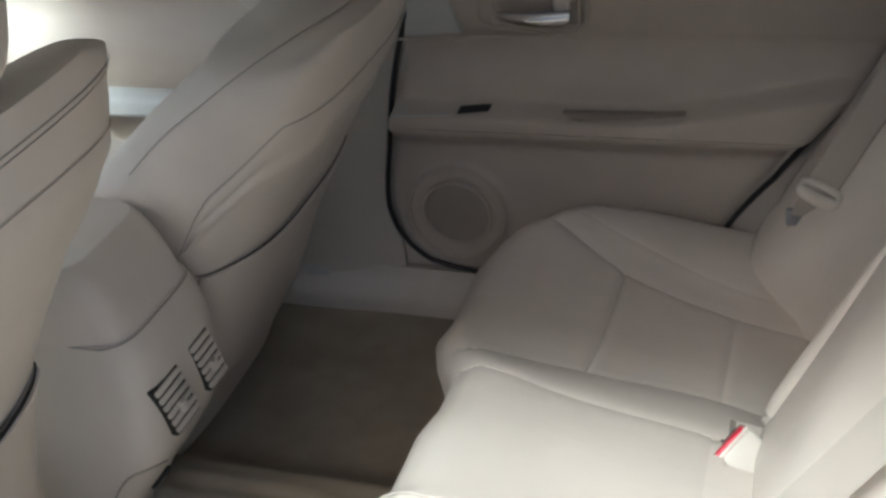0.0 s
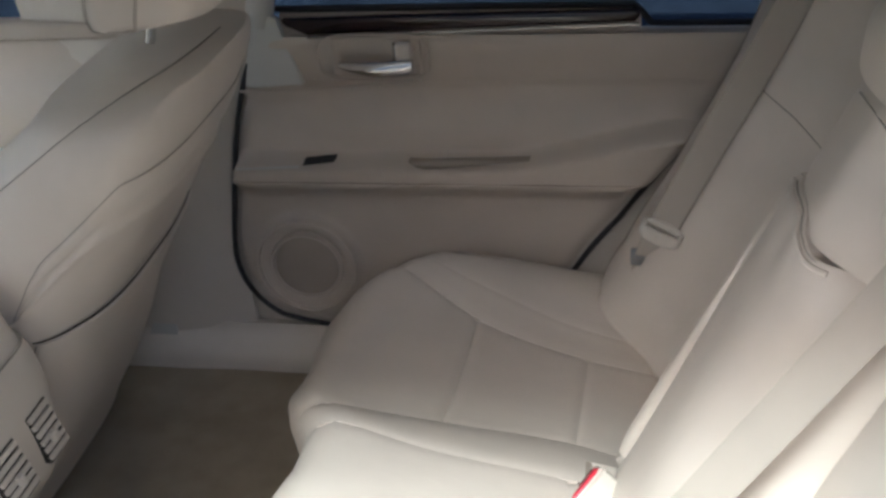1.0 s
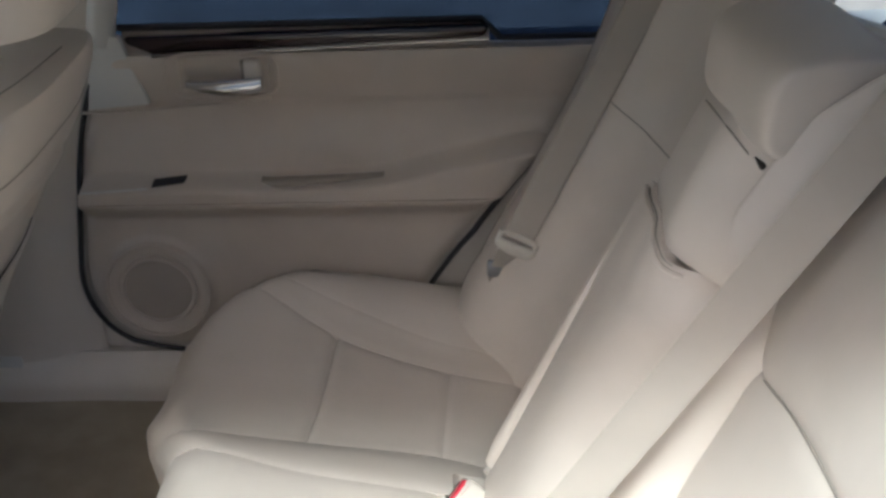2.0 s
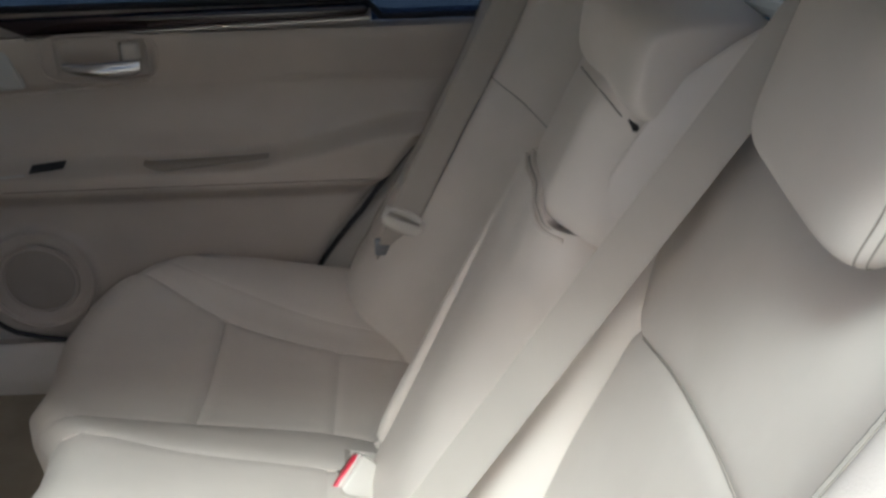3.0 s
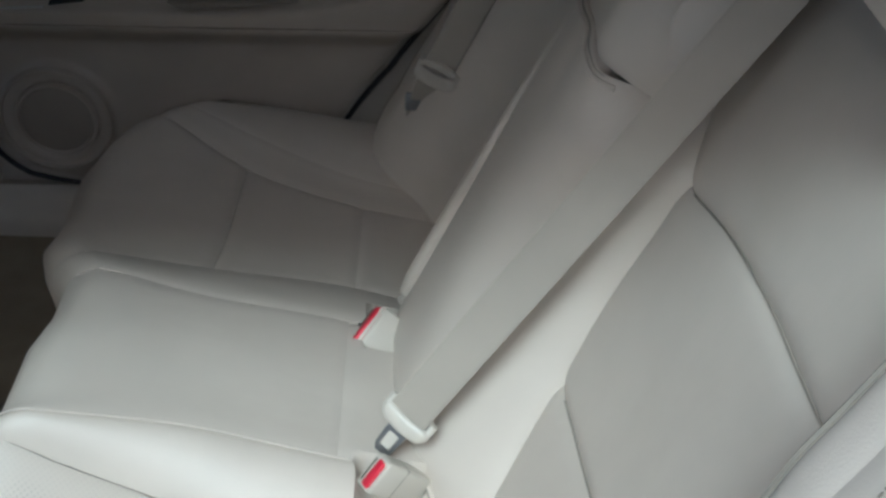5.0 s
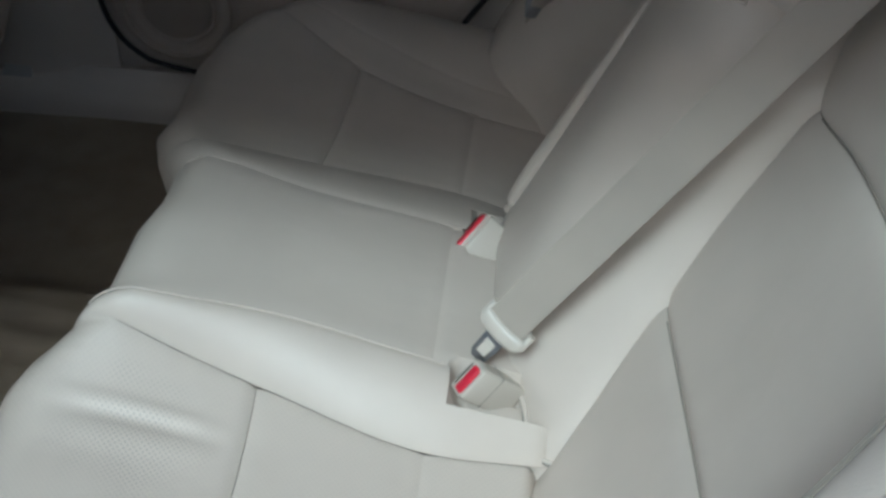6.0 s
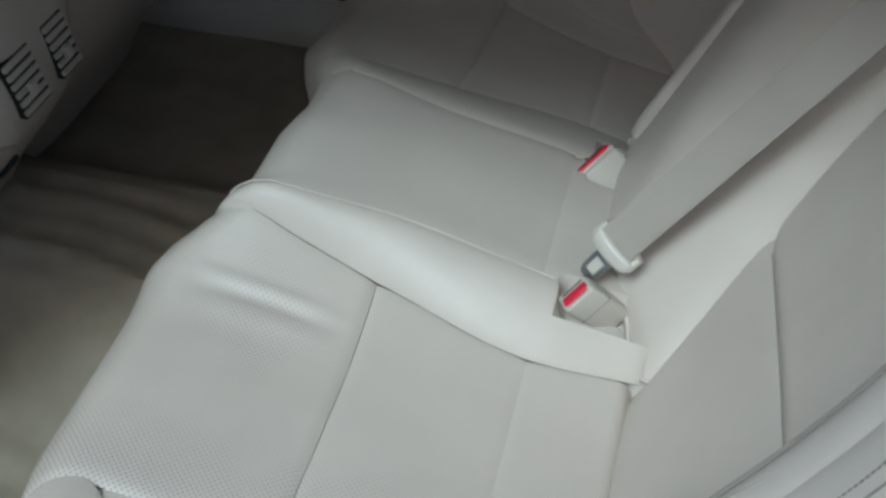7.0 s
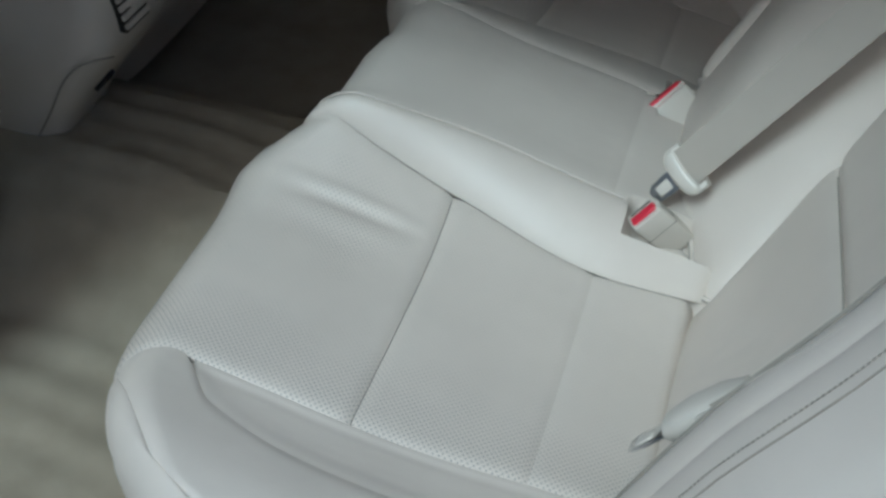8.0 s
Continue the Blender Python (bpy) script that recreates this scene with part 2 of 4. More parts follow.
def loft_mesh(sections, sides=40, power=3.0, cap=True, taper=0.0):
    """Superellipse rings: rows of (centre, half vector a, half vector b)."""
    bm = bmesh.new()
    rings = []
    for c, a, b in sections:
        c, a, b = Vector(c), Vector(a), Vector(b)
        ring = []
        for k in range(sides):
            q = 2 * math.pi * k / sides
            cs, sn = math.cos(q), math.sin(q)
            along = math.copysign(abs(cs) ** (2 / power), cs)
            ring.append(bm.verts.new(c + a * along + b * (1 - taper * (0.5 + 0.5 * along) ** 1.5) * math.copysign(abs(sn) ** (2 / power), sn)))
        rings.append(ring)
    for a, b in zip(rings, rings[1:]):
        for k in range(sides):
            bm.faces.new((a[k], a[(k + 1) % sides], b[(k + 1) % sides], b[k]))
    if cap:
        bm.faces.new(rings[0])
        bm.faces.new(rings[-1][::-1])
    return bm


def plate_mesh(outline, n, thick, bevel=0.0):
    """A flat plate: an outline of 3D points pushed by thick along n."""
    bm = bmesh.new()
    n = Vector(n).normalized() * thick
    a = [bm.verts.new(Vector(p)) for p in outline]
    b = [bm.verts.new(Vector(p) + n) for p in outline]
    bm.faces.new(a)
    bm.faces.new(b[::-1])
    for i in range(len(a)):
        j = (i + 1) % len(a)
        bm.faces.new((a[i], a[j], b[j], b[i]))
    if bevel:
        bmesh.ops.bevel(bm, geom=[e for e in bm.edges], offset=bevel, segments=2, affect="EDGES", profile=0.5)
    return bm


# ---- the car's shell ----
DOOR_FRONT = curve([(0.075, -0.03), (0.083, -0.09), (0.10, -0.155), (0.13, -0.192), (0.17, -0.214), (0.22, -0.222), (0.32, -0.208), (0.42, -0.19), (0.49, -0.172), (0.56, -0.145), (0.64, -0.10)])
DOOR_REAR = curve([(0.075, 0.22), (0.13, 0.28), (0.19, 0.33), (0.30, 0.41), (0.45, 0.525), (0.64, 0.64)])


def floor_z(x, y):
    hump = 0.13 * (1 - smooth(0.07, 0.27, abs(y)))
    wave = 0.0
    if y < 0.22:
        bend = y + 0.10 * x + 0.05 * noise.noise(Vector((x * 4, y * 3, 7)))
        wave = (0.0035 * math.sin(bend * 118) + 0.002 * math.sin(bend * 61 + 1.0)) * smooth(0.22, 0.10, y) * smooth(-0.66, -0.15, y) * smooth(-0.50, -0.36, x)
    return hump + wave + 0.004 * noise.noise(Vector((x * 7, y * 7, 0)))


def build_floor():
    bm = sheet_mesh(lambda u, v: (x := lerp(-1.5, 0.14, u), y := lerp(-0.66, 0.685, v), floor_z(x, y)), 90, 110, (0, 0, 0, 0), skirt=0.03, out=(0, 0, 1))
    tagged(part("floor", bm, CARPET), "beige carpet mat with soft ripples over the tunnel hump", "carpet", kind="structure")


def build_shell():
    # outer side of the far body, below and ahead of the rear door
    bm = box_mesh(-1.6, 1.3, 0.735, 0.80, -0.30, 0.598, 0.004)
    tagged(part("wall_right", bm, PLASTIC), "beige lower body side behind the door", "body side", kind="structure")
    bm = sheet_mesh(lambda u, v: (lerp(-0.62, 0.40, u), 0.665 + 0.035 * smooth(0.5, 1.0, v), lerp(-0.03, 0.078, v)), 40, 12, (0, 0, 0, 0), skirt=0.03, out=(0, -1, 0))
    tagged(part("sill_right", bm, PLASTIC), "beige plastic door sill beside the carpet", "sill", kind="structure")
    bm = box_mesh(-1.5, 0.1, -0.735, -0.665, -0.12, 0.045, 0.02, 3)
    tagged(part("sill_left", bm, PLASTIC), "beige plastic sill of the open door", "sill", kind="structure")
    # pillar between the doors, behind the front seat
    def pillar(u, v):
        z = lerp(0.02, 1.12, v)
        x1 = DOOR_FRONT(max(z, 0.15)) - 0.012 + 0.13 * max(z - 0.64, 0) if z < 0.66 else -0.10 + 0.2 * (z - 0.64)
        return (lerp(-0.52, x1, u), 0.712 - 0.02 * math.sin(math.pi * u) - 0.12 * smooth(0.6, 1.1, z), z)

    bm = sheet_mesh(pillar, 14, 60, (0, 0, 0, 0), skirt=0.02, out=(0, -1, 0))
    tagged(part("pillar_right", bm, PLASTIC), "beige plastic pillar trim behind the front seat", "pillar", kind="structure")
    # foot of the pillar
    bm = sheet_mesh(lambda u, v: (lerp(-0.435, -0.36, u) + 0.03 * v * (1 - u), 0.672 + 0.02 * v, lerp(0.0, 0.075, v)), 10, 10, (0, 0, 0, 0), skirt=0.01, out=(0, -1, 0))
    tagged(part("scuff_plate", bm, SCUFF), "pale grey plastic plate at the pillar's foot", "trim", kind="structure")
    # roof
    bm = sheet_mesh(lambda u, v: (lerp(-0.9, 0.82, u), lerp(-0.56, 0.62, v), 1.215 - 0.07 * (2 * v - 1) ** 2 - 0.12 * (2 * u - 1) ** 4), 24, 16, (0, 0, 0, 0), skirt=-0.04, out=(0, 0, -1))
    tagged(part("ceiling", bm, HEADLINER), "light grey cloth headliner", "headliner", kind="structure")
    # far roof rail, closing above the window
    bm = tube_mesh([(x, 0.64, 1.12 - 0.10 * ((x - 0.1) / 1.1) ** 2) for x in np.linspace(-1.1, 1.3, 14)], 0.035, 10)
    tagged(part("roof_rail_right", bm, HEADLINER), "light grey padded roof rail", "roof rail", kind="structure")
    bm = box_mesh(1.28, 1.33, -0.70, 0.75, -0.1, 0.80, 0.01)
    tagged(part("bulkhead", bm, PLASTIC), "beige panel behind the rear seat", "bulkhead", kind="structure")
    # near quarter behind the opening
    bm = plate_mesh([(0.80, -0.70, -0.1), (1.3, -0.70, -0.1), (1.3, -0.70, 1.08), (1.02, -0.66, 1.12), (0.74, -0.69, 0.66)], (0, 1, 0), 0.05)
    tagged(part("quarter_panel", bm, PLASTIC), "beige trimmed quarter panel of the body", "body side", kind="structure")
    # closed near front door and the dashboard, ahead of the view
    bm = box_mesh(-1.6, -0.46, -0.76, -0.70, -0.12, 0.64, 0.01)
    tagged(part("wall_left", bm, DOOR_SKIN), "beige inside of the closed front door", "body side", kind="structure")
    bm = box_mesh(-0.54, -0.46, -0.74, -0.66, -0.1, 1.10, 0.02, 3)
    tagged(part("pillar_left", bm, PLASTIC), "beige pillar trim ahead of the open door", "pillar", kind="structure")
    bm = box_mesh(-1.75, -1.35, -0.72, 0.72, 0.25, 0.66, 0.06, 4)
    tagged(part("dashboard", bm, PLASTIC), "beige moulded dashboard", "dashboard", kind="structure")
    bm = box_mesh(-1.8, -1.55, -0.74, 0.74, -0.2, 0.5, 0.02)
    tagged(part("firewall", bm, CARPET), "carpeted footwell wall under the dashboard", "bulkhead", kind="structure")
    # glass all round
    panes = (("windshield", [(-0.86, -0.58, 1.07), (-0.86, 0.62, 1.07), (-1.62, 0.74, 0.62), (-1.62, -0.74, 0.62)], (-1, 0, 1)),
             ("front_window_left", [(-1.52, -0.72, 0.62), (-0.50, -0.72, 0.62), (-0.50, -0.59, 1.11), (-0.90, -0.58, 1.08)], (0, -1, 0.2)),
             ("front_window_right", [(-1.52, 0.735, 0.61), (-0.34, 0.735, 0.61), (-0.28, 0.655, 1.10), (-0.90, 0.63, 1.07)], (0, 1, 0.2)))
    for name, outline, n in panes:
        ob = part(name, plate_mesh(outline, n, 0.004), TINTED if name == "front_window_right" else CLEAR, smooth=False)
        tagged(ob, "tinted front car window", "window", kind="structure").visible_shadow = False
    # parcel shelf
    bm = sheet_mesh(lambda u, v: (lerp(0.80, 1.30, u), lerp(-0.66, 0.70, v), 0.64 + 0.01 * u), 10, 16, (0, 0, 0, 0), skirt=0.02, out=(0, 0, 1))
    tagged(part("parcel_shelf", bm, HEADLINER), "light grey cloth shelf behind the rear seats", "shelf", kind="structure")
    # ground, coloured pale to bounce light into the cabin, and what stands beyond the car
    bm = bmesh.new()
    bmesh.ops.create_grid(bm, x_segments=40, y_segments=40, size=60)
    for vtx in bm.verts:
        vtx.co.z = -0.36 + 0.02 * noise.noise(vtx.co * 0.2)
    tagged(part("ground", bm, BOUNCE_GROUND), "ground round the car, coloured pale to bounce light", "ground", kind="structure")
    # wall added beyond the far window, near-black so the glass stays dark
    bm = box_mesh(-30, 30, 6.0, 6.4, -0.4, 7.0, 0)
    tagged(part("backdrop", bm, DARK_BACKING, smooth=False), "near-black wall added to keep the window dark", "wall", kind="structure")
    # unseen walls, added behind the camera and at both ends to bounce and block daylight
    for name, box in (("bounce_wall_left", (-14, 14, -5.3, -5.0, -0.4, 2.8)), ("bounce_wall_front", (-12.3, -12, -5, 6, -0.4, 3.0)), ("bounce_wall_rear", (12, 12.3, -5, 6, -0.4, 3.0))):
        tagged(part(name, box_mesh(*box, 0), BOUNCE_WALL, smooth=False), "unseen pale wall added to shape the daylight", "wall", kind="structure")


build_floor()
build_shell()


# ---- far rear door ----
def door_y(x, z):
    """Depth of the door skin: an upper pad, an arm rest that stands proud, a lower panel and the loudspeaker's pod."""
    rise = 0.055 * smooth(0.20, 0.56, x)
    arm = smooth(0.325, 0.372, z) * (1 - smooth(0.390 + rise, 0.416 + rise, z))
    y = 0.70 - 0.036 * arm
    y += 0.012 * smooth(0.37, 0.30, z)
    y -= 0.012 * smooth(0.515, 0.53, z) * 0.4
    y += 0.016 * smooth(0.44, 0.50, z) * smooth(0.60, 0.50, z)
    r = math.hypot(x + 0.105, z - 0.198)
    y -= 0.014 * smooth(0.10, 0.078, r)
    y += 0.012 * smooth(0.070, 0.055, r)
    return y


def build_door():
    door = thing("rear_door", "beige vinyl car door panel with wood strip and chrome handle", "car door", at=(0.2, 0.72, 0.08))

    def add(name, bm, mat, label="", parent=None, smooth_it=True):
        ob = part(name, bm, mat, None, label, smooth_it)
        if parent is None:
            return under(ob, door)
        ob.parent = parent
        return ob

    def skin(z0, z1):
        def P(u, v):
            z = lerp(z0, z1, v)
            x = lerp(DOOR_FRONT(z), DOOR_REAR(z), u)
            return (x, door_y(x, z), z)
        return P

    add("lower_panel", sheet_mesh(skin(0.077, 0.372), 130, 70, (1, 1, 1, 0), 0.008, 0.012, out=(0, -1, 0)), DOOR_SKIN)
    add("armrest", sheet_mesh(skin(0.373, 0.4655), 130, 30, (1, 1, 0.2, 0), 0.008, 0.008, out=(0, -1, 0)), DOOR_SKIN)
    add("upper_panel", sheet_mesh(skin(0.4655, 0.602), 130, 30, (1, 1, 0, 0.6), 0.006, 0.008, out=(0, -1, 0)), DOOR_SKIN)
    # rubber seal round the panel
    edge = [(DOOR_FRONT(z) - 0.005, 0.699, z) for z in np.linspace(0.56, 0.078, 44)] + [(x, 0.699, 0.072) for x in np.linspace(-0.01, 0.21, 10)]
    edge += [(DOOR_REAR(z) + 0.006, 0.699, z) for z in np.linspace(0.08, 0.64, 34)]
    add("rubber_seal", tube_mesh(edge, 0.0045, 8), BLACK, "black rubber door seal")
    # upper board with the dark wood strip under the glass
    z_top = 0.632
    add("window_ledge", sheet_mesh(lambda u, v: (lerp(-0.10, 0.447, u), 0.708 + 0.024 * v, lerp(0.603, z_top, v)), 40, 8, (0, 0, 0, 0), skirt=0.02, out=(0, -1, 0)), DOOR_SKIN)
    strip = [(-0.092, 0.628), (-0.085, 0.618), (-0.052, 0.603), (0.44, 0.618), (0.447, 0.628), (0.44, 0.634)]
    wood = add("wood_strip", plate_mesh([(x, 0.702, z) for x, z in strip], (0, 1, 0), 0.018, 0.003), WOOD, "dark lacquered wood strip")
    add("chrome_line", tube_mesh([(lerp(-0.052, 0.445, t), 0.700, lerp(0.6005, 0.6155, t)) for t in np.linspace(0, 1, 20)], 0.0028, 8), CHROME, "thin chrome line", wood)
    # front quarter of the ledge: plain corner cover
    add("corner_cover", plate_mesh([(-0.16, 0.692, 0.521), (-0.065, 0.692, 0.527), (-0.098, 0.700, 0.632), (-0.14, 0.70, 0.64)], (0, 1, 0), 0.015, 0.003), SCUFF, "pale plastic corner cover")
    add("shelf_line", tube_mesh([(lerp(-0.17, 0.12, t), 0.694 - 0.002 * math.sin(9 * t), lerp(0.516, 0.534, t * t)) for t in np.linspace(0, 1, 18)], 0.0025, 8), DOOR_SKIN)
    # handle: recess, bezel and lever
    cup = add("handle_recess", sheet_mesh(lambda u, v: (lerp(-0.012, 0.122, u), 0.690 + 0.020 * (16 * u * (1 - u) * v * (1 - v)) ** 0.6, lerp(0.545, 0.600, v)), 24, 14, (0, 0, 0, 0), skirt=0.004, out=(0, -1, 0)), DOOR_SKIN)
    # boat-shaped lever: a level upper edge, a bowed lower one and a blunt end
    lever = []
    for t in np.linspace(0, 1, 26):
        h = (0.0012 + 0.0112 * math.sin(math.pi * min(0.08 + 0.62 * t, 0.5)) ** 0.8) * (1 - 0.25 * max((t - 0.9) / 0.1, 0) ** 2)
        lever.append(((lerp(0.0, 0.112, t), 0.684 - 0.010 * math.sin(math.pi * (0.1 + 0.8 * t)), 0.5690 + 0.004 * t - h), (0, 0.008, 0), (0, 0.0, h)))
    add("handle_lever", loft_mesh(lever, 16, 2.4), CHROME, "chrome pull lever", cup)
    add("handle_end", box_mesh(0.086, 0.112, 0.679, 0.694, 0.566, 0.5965, 0.006, 3), PLASTIC, "beige lock knob", cup)
    # dark strip painted as the shadow at the knob's front edge
    add("knob_shade", box_mesh(0.0815, 0.0855, 0.685, 0.695, 0.568, 0.594, 0.0015, 2), SEAM_SHADE, "", cup)
    add("handle_bezel", tube_mesh([(0.05 + 0.085 * math.copysign(abs(math.cos(q)) ** 0.5, math.cos(q)), 0.692, 0.571 + 0.036 * math.copysign(abs(math.sin(q)) ** 0.5, math.sin(q))) for q in np.linspace(0, 2 * math.pi, 48, endpoint=False)], 0.002, 6, True), DOOR_SKIN, "", cup)
    # window switch
    sw = add("window_switch", plate_mesh([(-0.072, 0.652, 0.408), (-0.019, 0.652, 0.415), (-0.015, 0.660, 0.422), (-0.068, 0.660, 0.416)], (0, 1, 0.3), 0.006, 0.001), BLACK, "black window switch")
    add("switch_line", tube_mesh([(lerp(-0.185, -0.08, t), 0.658, lerp(0.398, 0.404, t)) for t in np.linspace(0, 1, 10)], 0.002, 6), SCUFF)
    # pull pocket: a dark tapering solid drawn in place of its shade
    pocket = []
    for t in np.linspace(0, 1, 26):
        h = 0.0004 + 0.0085 * min(1.0, 7 * t) ** 0.5 * (1 - t) ** 0.75
        pocket.append(((lerp(0.098, 0.285, t), 0.664, 0.4155 - h + 0.004 * t), (0, 0.010, 0.0), (0, 0, h)))
    add("pocket_shade", loft_mesh(pocket, 14, 2.4), STITCH_SHADE, "dark wedge drawn as the shade in the pull pocket")
    # loudspeaker
    def ring(r0, r1, y0, y1, n=64):
        bm = bmesh.new()
        rows = [[bm.verts.new((-0.105 + r * math.cos(q), y, 0.198 + r * math.sin(q))) for q in np.linspace(0, 2 * math.pi, n, endpoint=False)] for r, y in ((r0, y0), (lerp(r0, r1, 0.35), y1), (lerp(r0, r1, 0.65), y1), (r1, y0))]
        for a, b in zip(rows, rows[1:]):
            for k in range(n):
                bm.faces.new((a[k], a[(k + 1) % n], b[(k + 1) % n], b[k]))
        return bm
    spk = add("speaker_grille", moved(loft_mesh([((0, 0, -0.004), (0.056, 0, 0), (0, 0.056, 0)), ((0, 0, 0.001), (0.055, 0, 0), (0, 0.055, 0)), ((0, 0, 0.004), (0.03, 0, 0), (0, 0.03, 0)), ((0, 0, 0.005), (0.001, 0, 0), (0, 0.001, 0))], 48, 2.0), pose(-0.105, 0.6995, 0.198, 90)), SPEAKER, "fine round loudspeaker grille")
    add("speaker_ring", ring(0.055, 0.064, 0.701, 0.694), DOOR_SKIN, "", spk)
    add("speaker_rim", ring(0.080, 0.090, 0.703, 0.6915), DOOR_SKIN, "", spk)
    # glass
    pane = add("window_pane", plate_mesh([(-0.16, 0.735, 0.60), (0.70, 0.735, 0.60), (0.80, 0.70, 0.86), (0.45, 0.655, 1.09), (-0.02, 0.655, 1.11)], (0, 1, 0.2), 0.004), TINTED, "dark tinted window pane", None, False)
    pane.visible_shadow = False
    add("glass_seal", tube_mesh([(x, 0.728, 0.637 - 0.030 * smooth(0.44, 0.46, x)) for x in np.linspace(-0.12, 0.68, 60)], 0.005, 8), BLACK, "black rubber glass seal")
    frame_pts = [(-0.13, 0.715, 0.62), (-0.07, 0.69, 0.87), (0.0, 0.65, 1.09)]
    add("window_frame", tube_mesh(frame_pts, 0.022, 10), SCUFF, "pale window frame post")
    return door


build_door()


# ---- rear seat cushion ----
A0 = curve([(-0.3, 0.125), (0.09, 0.118), (0.23, 0.102), (0.38, 0.108), (0.52, 0.115)])      # crest of the middle place
A1 = curve([(-0.3, 0.130), (0.03, 0.133), (0.12, 0.143), (0.22, 0.156), (0.38, 0.184), (0.52, 0.172)])      # foot of its slope
A1_FAR = curve([(-0.3, 0.165), (0.03, 0.168), (0.12, 0.176), (0.22, 0.186), (0.38, 0.204), (0.52, 0.19)])      # the same on the far side
A2 = curve([(-0.3, 0.50), (-0.02, 0.492), (0.03, 0.466), (0.062, 0.462), (0.22, 0.468), (0.32, 0.466), (0.40, 0.458), (0.52, 0.45)])
A3 = curve([(-0.3, 0.50), (-0.02, 0.492), (0.03, 0.466), (0.062, 0.463), (0.10, 0.501), (0.165, 0.524), (0.24, 0.532), (0.52, 0.535)])
A2_FAR = curve([(-0.3, 0.60), (0.03, 0.588), (0.07, 0.575), (0.207, 0.492), (0.30, 0.450), (0.40, 0.428), (0.52, 0.42)])      # outer seam of the far inserts
A3_FAR = curve([(-0.3, 0.635), (0.03, 0.628), (0.07, 0.618), (0.207, 0.555), (0.363, 0.50), (0.52, 0.48)])
ROLL = 0.055


def cushion_front(y):
    a = abs(y)
    return -0.018 + 0.20 * max((a - 0.405) / 0.265, 0.0) ** 2.6 + 0.074 * (1 - (smooth(0.107, 0.24, a) if y > 0 else smooth(0.090, 0.208, a))) + (0.011 * (1 - smooth(0.30, 0.42, a)) * smooth(0.0, 0.06, a) + 0.014 * smooth(0.14, 0.24, a) if y > 0 else 0.0)


def cushion_z(x, y):
    a = abs(y)
    zc, zo = 0.352 - 0.24 * (x - 0.07), 0.275 - 0.17 * (x - 0.02)
    lo, foot = A0(x), A1(x) if y < 0 else A1_FAR(x)
    # a rounded side down to the seam at its foot, then the insert eases outwards
    zf = zo + (zc - zo) * (1 - smooth(lo, foot + 0.035, foot)) if y < 0 else zc - 0.026
    zo += 0.008 * smooth(0.13, 0.2, y)
    ease = (0.14, 2.0) if y < 0 else (0.25, 1.7)
    if a < foot:
        z = zc - (zc - zf) * max((a - lo) / (foot - lo), 0.0) ** 1.7
    else:
        z = zo + (zf - zo) * max(1 - (a - foot) / ease[0], 0.0) ** ease[1]
    z += 0.022 * smooth(0.46, 0.60, a) - 0.03 * smooth(0.615, 0.68, a)
    g2, g3 = (A2(x), A3(x)) if y < 0 else (A2_FAR(x), A3_FAR(x))
    z -= (0.0045 if y < 0 else 0.002) * smooth(g2 - 0.002, g2 + 0.010, a) * (1 - smooth(g3 - 0.025, g3 + 0.012, a))
    z -= (0.040 if y > 0 else 0.030) * smooth(0.402, 0.414, x) * smooth(*((0.066, 0.076) if y > 0 else (0.095, 0.103)), a) * (1 - smooth(*((0.138, 0.150) if y > 0 else (0.131, 0.141)), a))
    return z + 0.0015 * noise.noise(Vector((x * 9, y * 9, 2)))


def cushion_at(p, y):
    """The cushion's outer side, by the way p from its back: over the top, round the front edge and down."""
    xf = cushion_front(y)
    q = p - (xf + ROLL)
    if q >= 0:
        return (p, y, cushion_z(p, y))
    top = cushion_z(xf + ROLL, y)
    arc = ROLL * math.pi / 2
    if -q < arc:
        g = -q / ROLL
        return (xf + ROLL - ROLL * math.sin(g), y, top - ROLL * (1 - math.cos(g)))
    return (xf + 0.15 * (-q - arc), y, top - ROLL - (-q - arc))


def front_p(y):
    return cushion_front(y) + ROLL - ROLL * math.pi / 2 - 0.20


